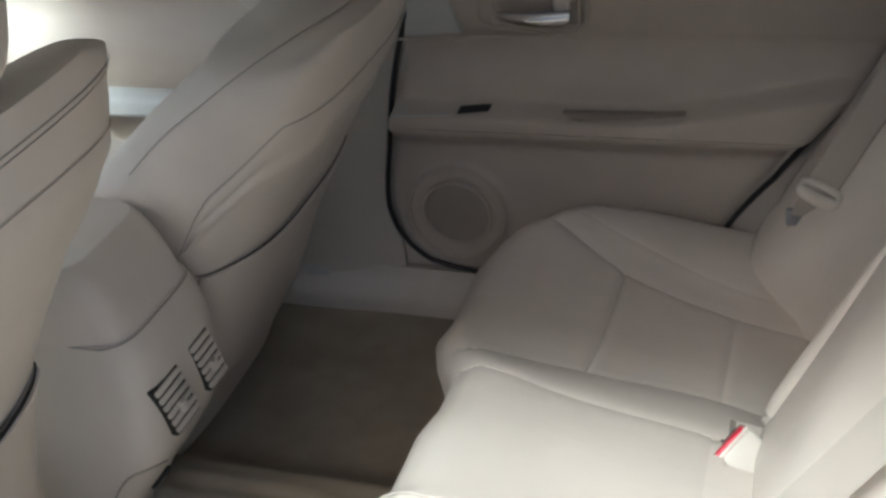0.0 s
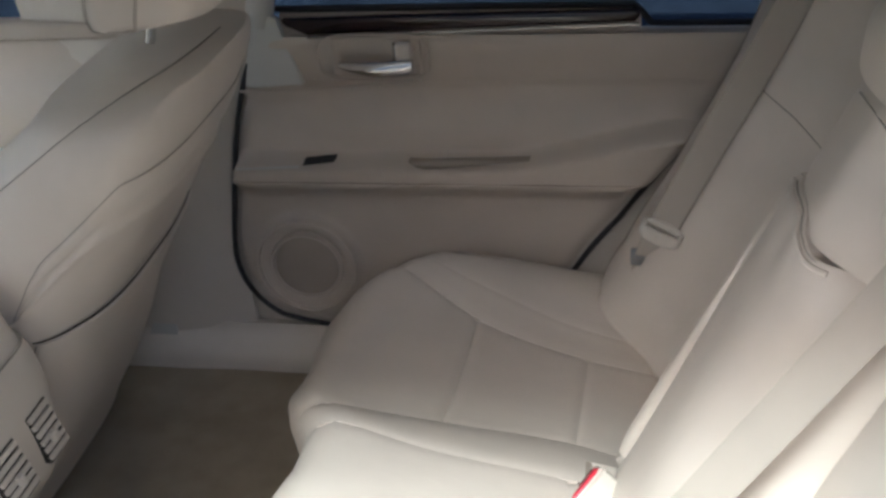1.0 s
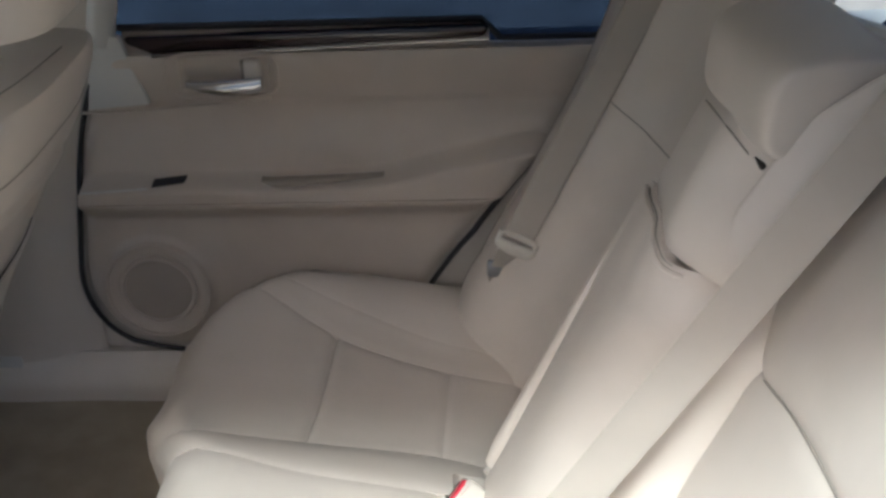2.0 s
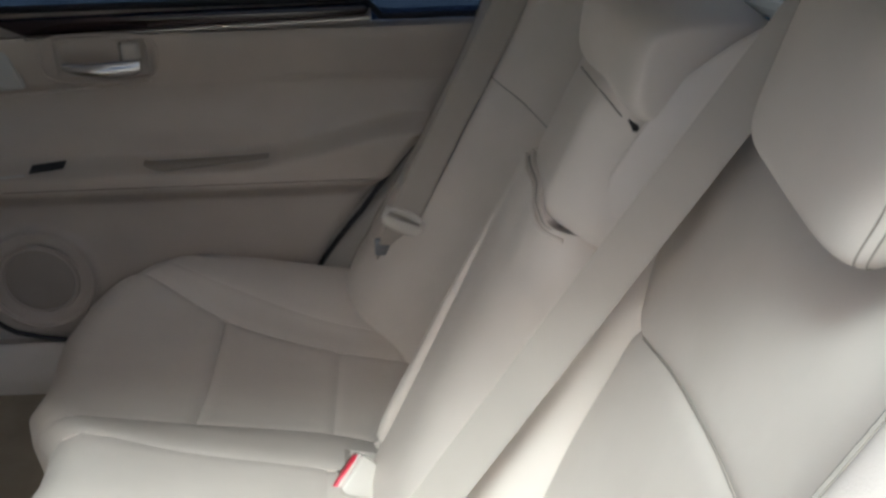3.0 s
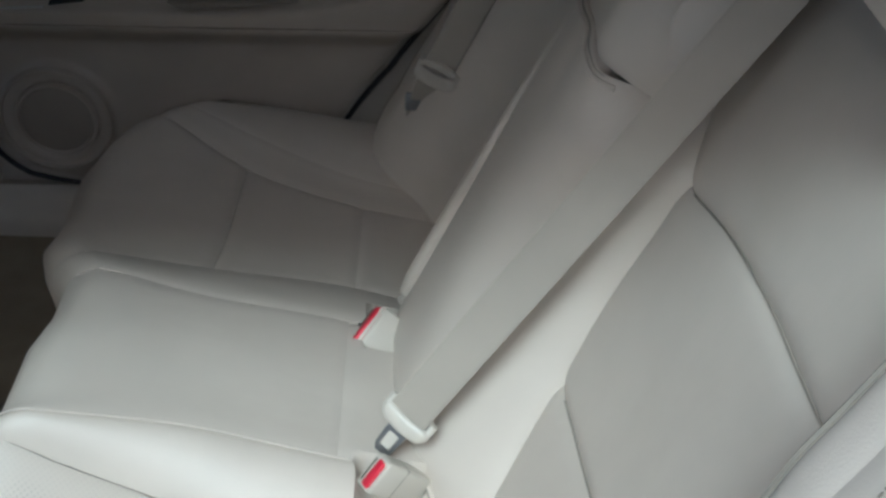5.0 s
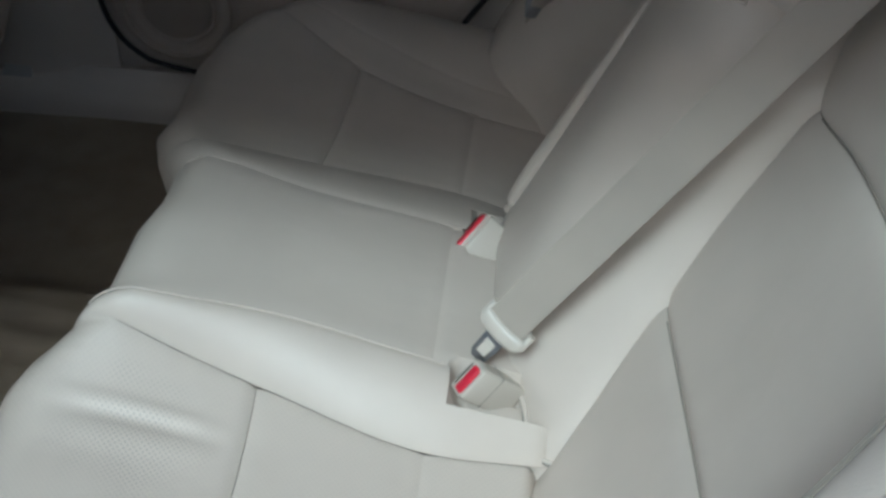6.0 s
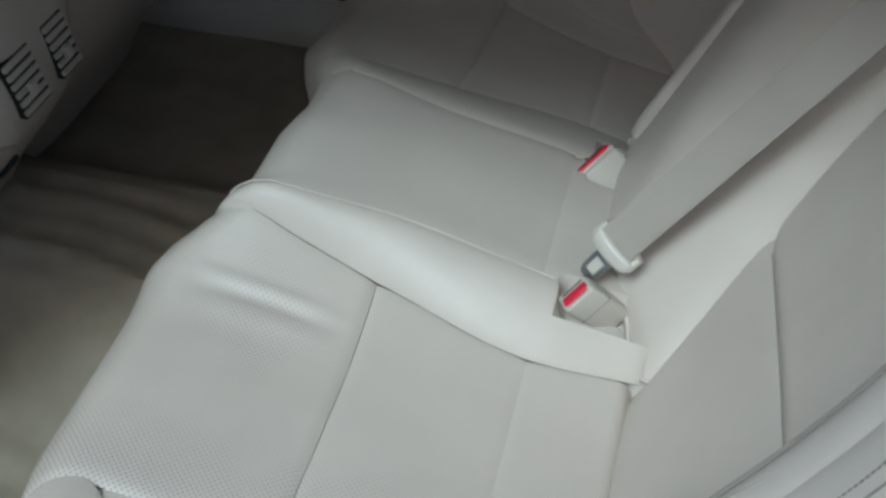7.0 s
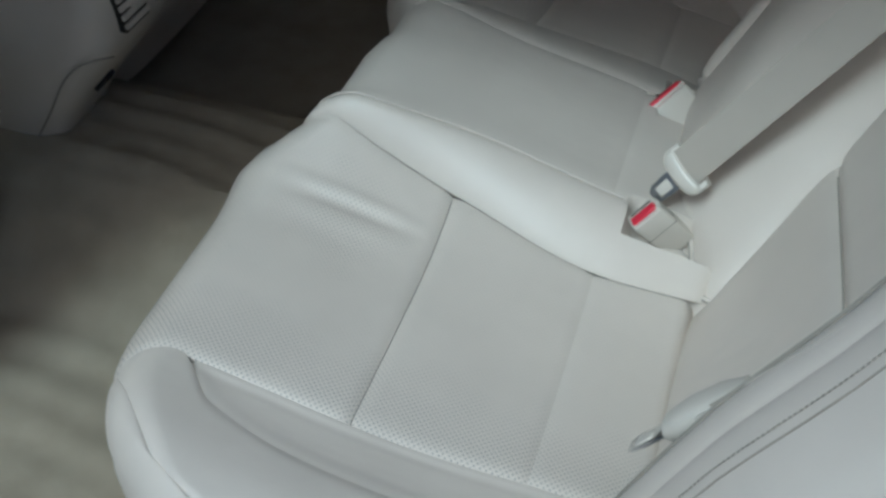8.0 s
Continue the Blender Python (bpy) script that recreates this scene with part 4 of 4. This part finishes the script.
def build_buckle(at, d, up, label, group, size=1.0, button=0.0036):
    """A buckle's head: a rounded body that widens to its foot, and the press button in its upper end."""
    b = thing("seat_belt_buckle", label, "seat belt buckle", group, at=at)

    def placed(bm, *where):
        return oriented(moved(bm, Matrix.Scale(size, 4)), *where)

    body = under(part("body", placed(box_mesh(-0.066, 0.020, -0.0235, 0.0235, -0.013, 0.013, 0.0042, 3), at, d, up), BUCKLE), b)
    rim = box_mesh(0.0185, 0.0235, -0.0225, 0.0225, -0.0112, 0.0112, 0.0022, 2)
    ob = part("rim", placed(rim, at, d, up), BUCKLE)
    ob.parent = body
    btn = box_mesh(0.010, 0.0262, -0.0200, 0.0200, -0.0108, button, 0.0040, 3)
    under(part("press_button", placed(btn, at, d, up), RED, None, "red press button"), b)
    slot = box_mesh(0.010, 0.0242, -0.0165, 0.0165, 0.0062, 0.0085, 0.0005, 1)
    under(part("tongue_slot", placed(slot, at, d, up), DARK, None, "dark slot for the tongue"), b)
    line = box_mesh(-0.0170, -0.0155, -0.0237, 0.0237, -0.0132, 0.0132, 0.0003, 1)
    ob = part("case_joint", placed(line, at, d, up), SEAM_SHADE)
    ob.parent = body
    return b


def build_tongue(parent, at, d, up, width=0.028, metal=True, long=0.0):
    """The belt's sliding tongue: a moulded loop that the webbing runs through, with a steel plate."""
    def rod(x0, bow, a, h, w, z):
        rows = []
        for k in range(-14, 15):
            t = math.sin(math.pi / 2 * k / 14)
            end = max(1 - abs(t) ** 6, 0.0) ** 0.5 * 0.9 + 0.1
            rows.append(((x0 + bow * t * t, t * w, z), (a * end, 0, 0), (0, 0, h * end)))
        return loft_mesh(rows, 18, 2.6)

    loop = under(part("tongue_loop", oriented(rod(-0.006, 0.004, 0.0095, 0.0066, width * 1.08, 0.0), at, d, up), BUCKLE, None, "cream moulded tongue loop"), parent)
    ob = part("loop_bar", oriented(rod(0.013, -0.004, 0.0050, 0.0042, width * 0.98, -0.005), at, d, up), BUCKLE)
    ob.parent = loop
    for k in (-1, 1):
        end = [((x, k * width * 0.96, z), (0, 0.0042, 0), (0, 0, 0.0045)) for x, z in ((-0.004, 0.0), (0.004, -0.002), (0.012, -0.0045))]
        ob = part("loop_end", oriented(loft_mesh(end, 12, 2.4), at, d, up), BUCKLE)
        ob.parent = loop
    if long:
        rows = [((x, 0, z), (0, w, 0), (0, 0, h)) for x, w, h, z in ((-0.050, 0.010, 0.003, 0), (-0.045, 0.0135, 0.009, 0), (-0.02, 0.017, 0.0125, 0), (0.01, 0.016, 0.010, 0.001), (long, 0.012, 0.004, 0.002))]
        ob = part("tongue_grip", oriented(loft_mesh(rows, 24, 2.8), at, d, up), BUCKLE)
        ob.parent = loop
    if metal:
        k = 0.042 if long else 0.0
        plate = [(-0.004, -0.011), (-0.022, -0.011), (-0.040, -0.010), (-0.046, -0.006), (-0.046, 0.006), (-0.040, 0.010), (-0.022, 0.011), (-0.004, 0.011)]
        bm = plate_mesh([(x - k, y, -0.001) for x, y in plate], (0, 0, 1), 0.0025, 0.0006)
        pl = under(part("tongue_plate", oriented(bm, at, d, up), CHROME if long else STEEL, None, "steel tongue plate"), parent)
        hole = box_mesh(-0.038 - k, -0.020 - k, -0.006, 0.006, -0.0022, 0.0026, 0.001, 1)
        ob = part("plate_hole", oriented(hole, at, d, up), BUCKLE)
        ob.parent = pl


def strap(points, half, n=40):
    c = curve([(i / (len(points) - 1), *p) for i, p in enumerate(points)])
    w = curve([(i / (len(half) - 1), *p) for i, p in enumerate(half)])
    rows = []
    for i in range(n + 1):
        t = i / n
        hw = Vector(w(t))
        rows.append((tuple(c(t)), tuple(hw.normalized() * 0.0208)))
    return rows


GB = "rear seat belt buckles"
build_buckle((0.424, 0.094, 0.258), (-0.756, 0.178, 0.625), (-0.286, 0.769, -0.565), "cream buckle with a red button in the far seat recess", GB, 1.25, -0.0075)
build_buckle((0.431, -0.119, 0.262), (-0.62, -0.35, 0.70), (-0.455, 0.79, 0.0), "cream buckle with a red button and the belt fastened", GB, 0.80)

# middle belt over the arm rest, fastened
mid = thing("centre_seat_belt", "beige seat belt fastened across the centre armrest", "seat belt", "rear seat belts", at=(0.48, -0.1, 0.32))
A_END, B_END = Vector((0.451, -0.098, 0.32)), Vector((0.800, -0.108, 0.878))
pts = [tuple(A_END.lerp(B_END, t)) for t in (0.0, 0.25, 0.5, 0.75, 1.0)]
half = [(0.72, -0.50, -0.46)] * 5
under(part("webbing", ribbon_mesh(strap(pts, half)), WEB), mid)
build_tongue(mid, (0.452, -0.098, 0.318), (0.55, 0.12, 0.80), (-0.35, -0.85, 0.37), 0.025)

# far belt down the side bolster
far = thing("far_seat_belt", "beige seat belt hanging down the far side bolster", "seat belt", "rear seat belts", at=(0.5, 0.6, 0.3))
pts = [(0.484, 0.500, 0.394), (0.537, 0.500, 0.505), (0.591, 0.500, 0.6155), (0.6455, 0.502, 0.730), (0.705, 0.51, 0.855)]
half = [(0.9, 0.05, -0.40)] * 5
under(part("webbing", ribbon_mesh(strap(pts, half)), WEB), far)
# dark tube stands in for the shade behind the belt's edge
rim = Vector((0.9, 0.05, -0.40)).normalized() * 0.0222
under(part("edge_shade", tube_mesh([tuple(Vector(p) + rim + Vector((0, 0.004, 0))) for p in pts], 0.0016, 6), SEAM_SHADE), far)
under(part("lower_webbing", ribbon_mesh(strap([(0.480, 0.502, 0.383), (0.464, 0.528, 0.32), (0.45, 0.555, 0.22)], [(0.9, 0.10, -0.40)] * 3, 12)), WEB), far)
build_tongue(far, (0.481, 0.494, 0.386), (0.45, 0.0, 0.9), (0.0, -1.0, 0.1), metal=False)
bm = box_mesh(0.440, 0.466, 0.522, 0.530, 0.318, 0.345, 0.003, 2)
under(part("belt_stop", bm, STEEL, None, "small grey button"), far)

# near belt: its tongue hangs from the near bolster
near = thing("near_seat_belt", "beige seat belt tongue hanging beside the near bolster", "seat belt", "rear seat belts", at=(0.5, -0.52, 0.45))
pts = [(0.518, -0.50, 0.41), (0.548, -0.52, 0.478), (0.618, -0.536, 0.60), (0.73, -0.53, 0.78)]
under(part("webbing", ribbon_mesh(strap(pts, [(0.08, 0.72, -0.68)] * 4)), WEB), near)
build_tongue(near, (0.522, -0.500, 0.412), (0.61, 0.0, 0.79), (-0.52, 0.15, 0.60), 0.024, True, 0.03)


# ---- centre console ----
def build_console():
    con = thing("centre_console", "beige centre console with rear air vents", "console", at=(-0.4, 0, 0.13))
    xr = curve([(0.05, -0.375), (0.16, -0.325), (0.25, -0.262), (0.29, -0.238), (0.38, -0.228), (0.44, -0.235), (0.475, -0.255)])
    hw = curve([(0.05, 0.065), (0.16, 0.080), (0.25, 0.096), (0.29, 0.100), (0.40, 0.098), (0.475, 0.092)])

    def P(u, v):
        z = lerp(0.06, 0.455, v)
        x1, w = xr(z), hw(z)
        a = lerp(-1, 1, u)
        # u runs round from the near side over the rear end to the far side
        if abs(a) > 0.42:
            t = (abs(a) - 0.42) / 0.58
            return (x1 - 0.028 - t * 0.75, 0.018 + math.copysign(w, a), z)
        q = a / 0.42
        y = w * math.copysign(abs(q) ** 0.8, q) if q else 0.0
        return (x1 - 0.028 * abs(q) ** 5, 0.018 + y, z)

    under(part("body", sheet_mesh(P, 84, 50, (0, 0, 0, 0), skirt=0.01, out=(1, 0, 0.2)), PLASTIC), con)
    # rounded lid of the box
    rows = []
    for i in range(22):
        g = i / 21
        z = lerp(0.452, 0.545, g)
        k = math.sqrt(max(1 - (g * 0.93) ** 4, 0))
        rows.append(((-0.60, 0.018, z), (0.355 * (0.93 + 0.07 * k) - 0.035 * g, 0, 0), (0, 0.098 * (0.78 + 0.22 * k), 0)))
    under(part("lid", loft_mesh(rows, 72, 7.0), LEATHER_FRONT, None, "padded leather lid"), con)
    # joint under the lid, its shade drawn as a dark tube
    ring = [Vector(P(u, 1.0)) + Vector((0.001, 0, -0.002)) for u in np.linspace(0.25, 0.75, 50)]
    under(part("lid_shade", tube_mesh(ring, 0.0012, 6), SEAM_SHADE, None, "dark line drawn as the shade in the lid's joint"), con)
    # two vents with slats, raked like the console's end
    def raked(bm):
        for vtx in bm.verts:
            vtx.co.y -= 0.30 * (vtx.co.z - 0.345)
        return bm

    for cy, half in ((-0.021, 0.029), (0.061, 0.024)):
        fx, z0, z1 = -0.2275, 0.302, 0.388
        vent = under(part("air_vent", raked(box_mesh(fx - 0.022, fx + 0.0008, cy - half, cy + half, z0, z1, 0.003, 2)), DARK, None, "dark air vent opening"), con)
        for i in range(6):
            z = lerp(z0 + 0.009, z1 - 0.008, i / 5)
            bm = moved(box_mesh(-0.007, 0.007, cy - half + 0.0015, cy + half - 0.0015, -0.0042, 0.0042, 0.001, 1), pose(fx - 0.0035, 0, z, 0, -14, 0))
            ob = part("slat", raked(bm), PLASTIC)
            ob.parent = vent
        ob = part("vent_tab", raked(box_mesh(fx, fx + 0.010, cy - 0.006, cy + 0.006, z0 + 0.026, z0 + 0.044, 0.003, 2)), PLASTIC)
        ob.parent = vent
    # seam of the lower cover and a small dark slot
    pts = [(-0.379, -0.057, 0.119), (-0.339, -0.067, 0.18), (-0.305, -0.077, 0.237), (-0.276, -0.083, 0.271), (-0.250, -0.084, 0.287), (-0.239, -0.055, 0.279)]
    line = curve([(i / 5, *p) for i, p in enumerate(pts)])
    under(part("cover_seam", tube_mesh([tuple(Vector(line(t)) + Vector((0.0006, -0.0006, 0))) for t in np.linspace(0, 1, 40)], 0.0013, 6), SEAM_SHADE), con)
    bm = plate_mesh([(-0.286, -0.041, 0.214), (-0.291, -0.033, 0.206), (-0.280, -0.012, 0.219), (-0.274, -0.013, 0.229)], (1, 0, -0.6), 0.005)
    under(part("slot", bm, DARK, None, "small dark slot"), con)


build_console()


# ---- front seats ----
def build_car_seat(s, top, dx, label, rear, shoulders, thick=0.085):
    seat = thing("car_seat", label, "car seat", "front seats", at=(-0.45 + dx, s * 0.36, 0.02))
    cy = s * 0.365
    half_w = curve([(0.03, 0.20), (0.12, 0.225), (0.30, 0.235), (0.48, 0.235), (top - 0.15, shoulders), (top - 0.08, shoulders - 0.004), (top - 0.03, shoulders - 0.016), (top - 0.01, shoulders - 0.038), (top, shoulders - 0.085)])
    half_t = curve([(0.03, 0.055), (0.12, 0.075), *([(0.30, thick + 0.030), (0.50, thick + 0.030), (0.59, thick + 0.010)] if s > 0 else [(0.40, thick), (0.58, thick - 0.004)]), *([(top - 0.05, 0.102), (top - 0.015, 0.090), (top - 0.005, 0.078), (top, 0.055)] if s > 0 else [(top - 0.05, 0.072), (top - 0.015, 0.045), (top, 0.02)])])
    rows = []
    for i in range(46):
        z = lerp(0.03, top, i / 45)
        rows.append(((rear(z) - half_t(z), cy, z), (half_t(z), 0, 0), (0, half_w(z), 0)))
    under(part("backrest", loft_mesh(rows, 64, 3.2), LEATHER_FRONT), seat)
    def surf(z, g, off=0.0):
        """The rear of the backrest: g runs round it from the near flank to the far one."""
        cs, sn = abs(math.cos(g)) ** 0.625, math.copysign(abs(math.sin(g)) ** 0.625, math.sin(g))
        return (rear(z) - half_t(z) * (1 - math.copysign(cs, math.cos(g))) + off * math.cos(g), cy + half_w(z) * sn + off * math.sin(g), z)

    def seam(pts, r=0.0006):
        under(part("seam", tube_mesh(pts, r, 6), SEAM_SHADE), seat)

    if s > 0:
        def top_edge(g):
            return 0.622 - 0.085 * max((abs(g) - 0.95) / 0.4, 0.0) ** 1.5

        def B(u, v):
            g = lerp(-1.36, 1.36, u)
            z = lerp(0.05, top_edge(g), v)
            d = top_edge(g) - z - 0.055 - 0.01 * math.sin(3 * g)
            fold = 0.0035 * math.exp(-((d / 0.011) ** 2)) - 0.003 * math.exp(-(((d - 0.022) / 0.010) ** 2))
            return surf(z, g, 0.004 - fold)

        under(part("back_panel", sheet_mesh(B, 70, 90, (1, 1, 0, 1), 0.004, 0.010, 0.010, out=(1, 0, -0.3)), LEATHER_FRONT), seat)
        seam([surf(lerp(0.30, top_edge(1.36), t), -1.36, 0.001) for t in np.linspace(0, 1, 16)] + [surf(top_edge(g), g, 0.001) for g in np.linspace(-1.34, 1.3, 50)])

        def mouth(g):
            return 0.416 + 0.045 * smooth(-0.1, 0.9, g) - 0.006 * smooth(-0.6, -1.08, g)

        def K(u, v):
            g = lerp(-0.95 - 0.13 * v, 0.75 - 0.3 * v, u)
            return surf(lerp(0.045, mouth(g), v), g, 0.008 + 0.008 * v * math.sin(math.pi * u) ** 0.5)

        pocket = under(part("map_pocket", sheet_mesh(K, 50, 50, (1, 0.5, 0, 0), 0.003, 0.006, 0.009, out=(1, 0, -0.3)), LEATHER_FRONT, None, "flat leather map pocket"), seat)
        seam([Vector(K(0.0, v)) + Vector((0.001, -0.001, 0)) for v in np.linspace(0.3, 1.0, 20)], 0.001)
        lip = [Vector(K(u, 1.0)) + Vector((-0.004, 0, 0.0035)) for u in np.linspace(0.0, 0.98, 40)]
        ob = part("pocket_mouth", tube_mesh(lip, lambda t: 0.0008 + 0.0010 * math.sin(math.pi * min(t * 1.1, 1)), 6), DARK, None, "dark mouth of the map pocket")
        ob.parent = pocket
        # seam where the flank meets the seat's front
        over = curve([(0.0, -0.3299, 0.1408, 0.557), (0.2, -0.2697, 0.1424, 0.611), (0.4, -0.2072, 0.1440, 0.6556), (0.58, -0.1547, 0.1594, 0.691), (0.74, -0.1146, 0.2203, 0.7092), (0.87, -0.0915, 0.3228, 0.7092), (1.0, -0.08, 0.44, 0.7092)])
        seam([tuple(over(t)) for t in np.linspace(0, 1, 60)], 0.0007)
    else:
        def B(u, v):
            g = lerp(-1.25, 1.25, u)
            return surf(lerp(0.05, 0.775 - 0.012 * abs(g), v), g, 0.004)

        under(part("back_panel", sheet_mesh(B, 60, 70, (1, 1, 0, 1), 0.004, 0.010, 0.010, out=(1, 0, -0.3)), LEATHER_FRONT), seat)
        seam([surf(0.778 - 0.012 * abs(g), g, 0.001) for g in np.linspace(-1.5, 1.75, 50)])
        for z in (top - 0.040, top - 0.033):
            seam([surf(z, g, 0.0005) for g in np.linspace(-1.5, 1.75, 50)], 0.0006)

        def K(u, v):
            g = lerp(-1.0, 1.0, u)
            return surf(lerp(0.10, 0.475 + 0.01 * g, v), g, 0.008 + 0.010 * v * math.sin(math.pi * u) ** 0.5)

        pocket = under(part("map_pocket", sheet_mesh(K, 40, 40, (1, 1, 0, 0), 0.003, 0.006, 0.009, out=(1, 0, -0.3)), LEATHER_FRONT, None, "flat leather map pocket"), seat)
        lip = [Vector(K(u, 1.0)) + Vector((-0.004, 0, 0.0035)) for u in np.linspace(0.02, 0.98, 36)]
        ob = part("pocket_mouth", tube_mesh(lip, lambda t: 0.001 + 0.002 * math.sin(math.pi * t), 6), DARK, None, "dark mouth of the map pocket")
        ob.parent = pocket
    # seat base
    rows = []
    for i in range(16):
        g = i / 15
        z = lerp(0.14, 0.36, g)
        k = math.sqrt(max(1 - (abs(2 * g - 1) * 0.9) ** 4, 0))
        rows.append(((-0.78 + dx, cy, z), (0.27 * (0.9 + 0.1 * k), 0, 0), (0, 0.25 * (0.88 + 0.12 * k), 0)))
    under(part("cushion", loft_mesh(rows, 56, 5.0), LEATHER_FRONT), seat)
    for k in (-1, 1):
        under(part("rail", box_mesh(-0.98 + dx, -0.44 + dx, cy + k * 0.19 - 0.02, cy + k * 0.19 + 0.02, 0.0, 0.035, 0.004), BLACK, None, "black seat rail"), seat)
        under(part("leg", box_mesh(-0.80 + dx, -0.60 + dx, cy + k * 0.17 - 0.02, cy + k * 0.17 + 0.02, 0.03, 0.20, 0.004), DARK), seat)
    return seat


PASSENGER = curve([(0.03, -0.41), (0.20, -0.318), (0.34, -0.252), (0.50, -0.158), (0.63, -0.080), (0.70, -0.052), (0.76, -0.035)])
DRIVER = curve([(0.03, -0.36), (0.28, -0.330), (0.35, -0.318), (0.515, -0.262), (0.64, -0.192), (0.73, -0.132), (0.78, -0.108), (0.88, -0.085)])
build_car_seat(1, 0.708, 0.0, "ivory leather front passenger seat with a map pocket", PASSENGER, 0.232, 0.118)
build_car_seat(-1, 0.866, 0.0, "ivory leather driver seat with stitched shoulders", DRIVER, 0.262)
build_headrest("front_headrest", "ivory leather headrest of the front passenger seat", (-0.088, 0.374, 0.853), (0.080, 0.130, 0.092), 0.25, LEATHER_FRONT, "front headrests", 0.06, 0.035, True, 4.4, 0.84)
build_headrest("front_headrest", "ivory leather headrest of the driver seat", (-0.115, -0.368, 0.972), (0.064, 0.128, 0.092), 0.2, LEATHER_FRONT, "front headrests", 0.06, 0.035, True, 3.6, 0.80)

# far front door, seen between the front seats
fd = thing("front_door", "beige front door panel with an armrest coloured as lit", "car door", at=(-0.9, 0.72, 0.1))
bm = sheet_mesh(lambda u, v: (lerp(-1.5, -0.36, u), 0.70 - 0.04 * smooth(0.55, 0.75, v) * smooth(0.95, 0.78, v), lerp(0.08, 0.60, v)), 30, 40, (0, 1, 0, 0.5), 0.006, 0.01, out=(0, -1, 0))
under(part("panel", bm, DOOR_SKIN), fd)
under(part("sill_strip", box_mesh(-1.5, -0.34, 0.69, 0.73, 0.603, 0.632, 0.008, 3), DOOR_SKIN), fd)
# white colour stands in for window light on the armrest
under(part("door_armrest", box_mesh(-1.2, -0.46, 0.630, 0.702, 0.385, 0.425, 0.014, 4), TRIM, None, "front door armrest, coloured pale as if lit"), fd)
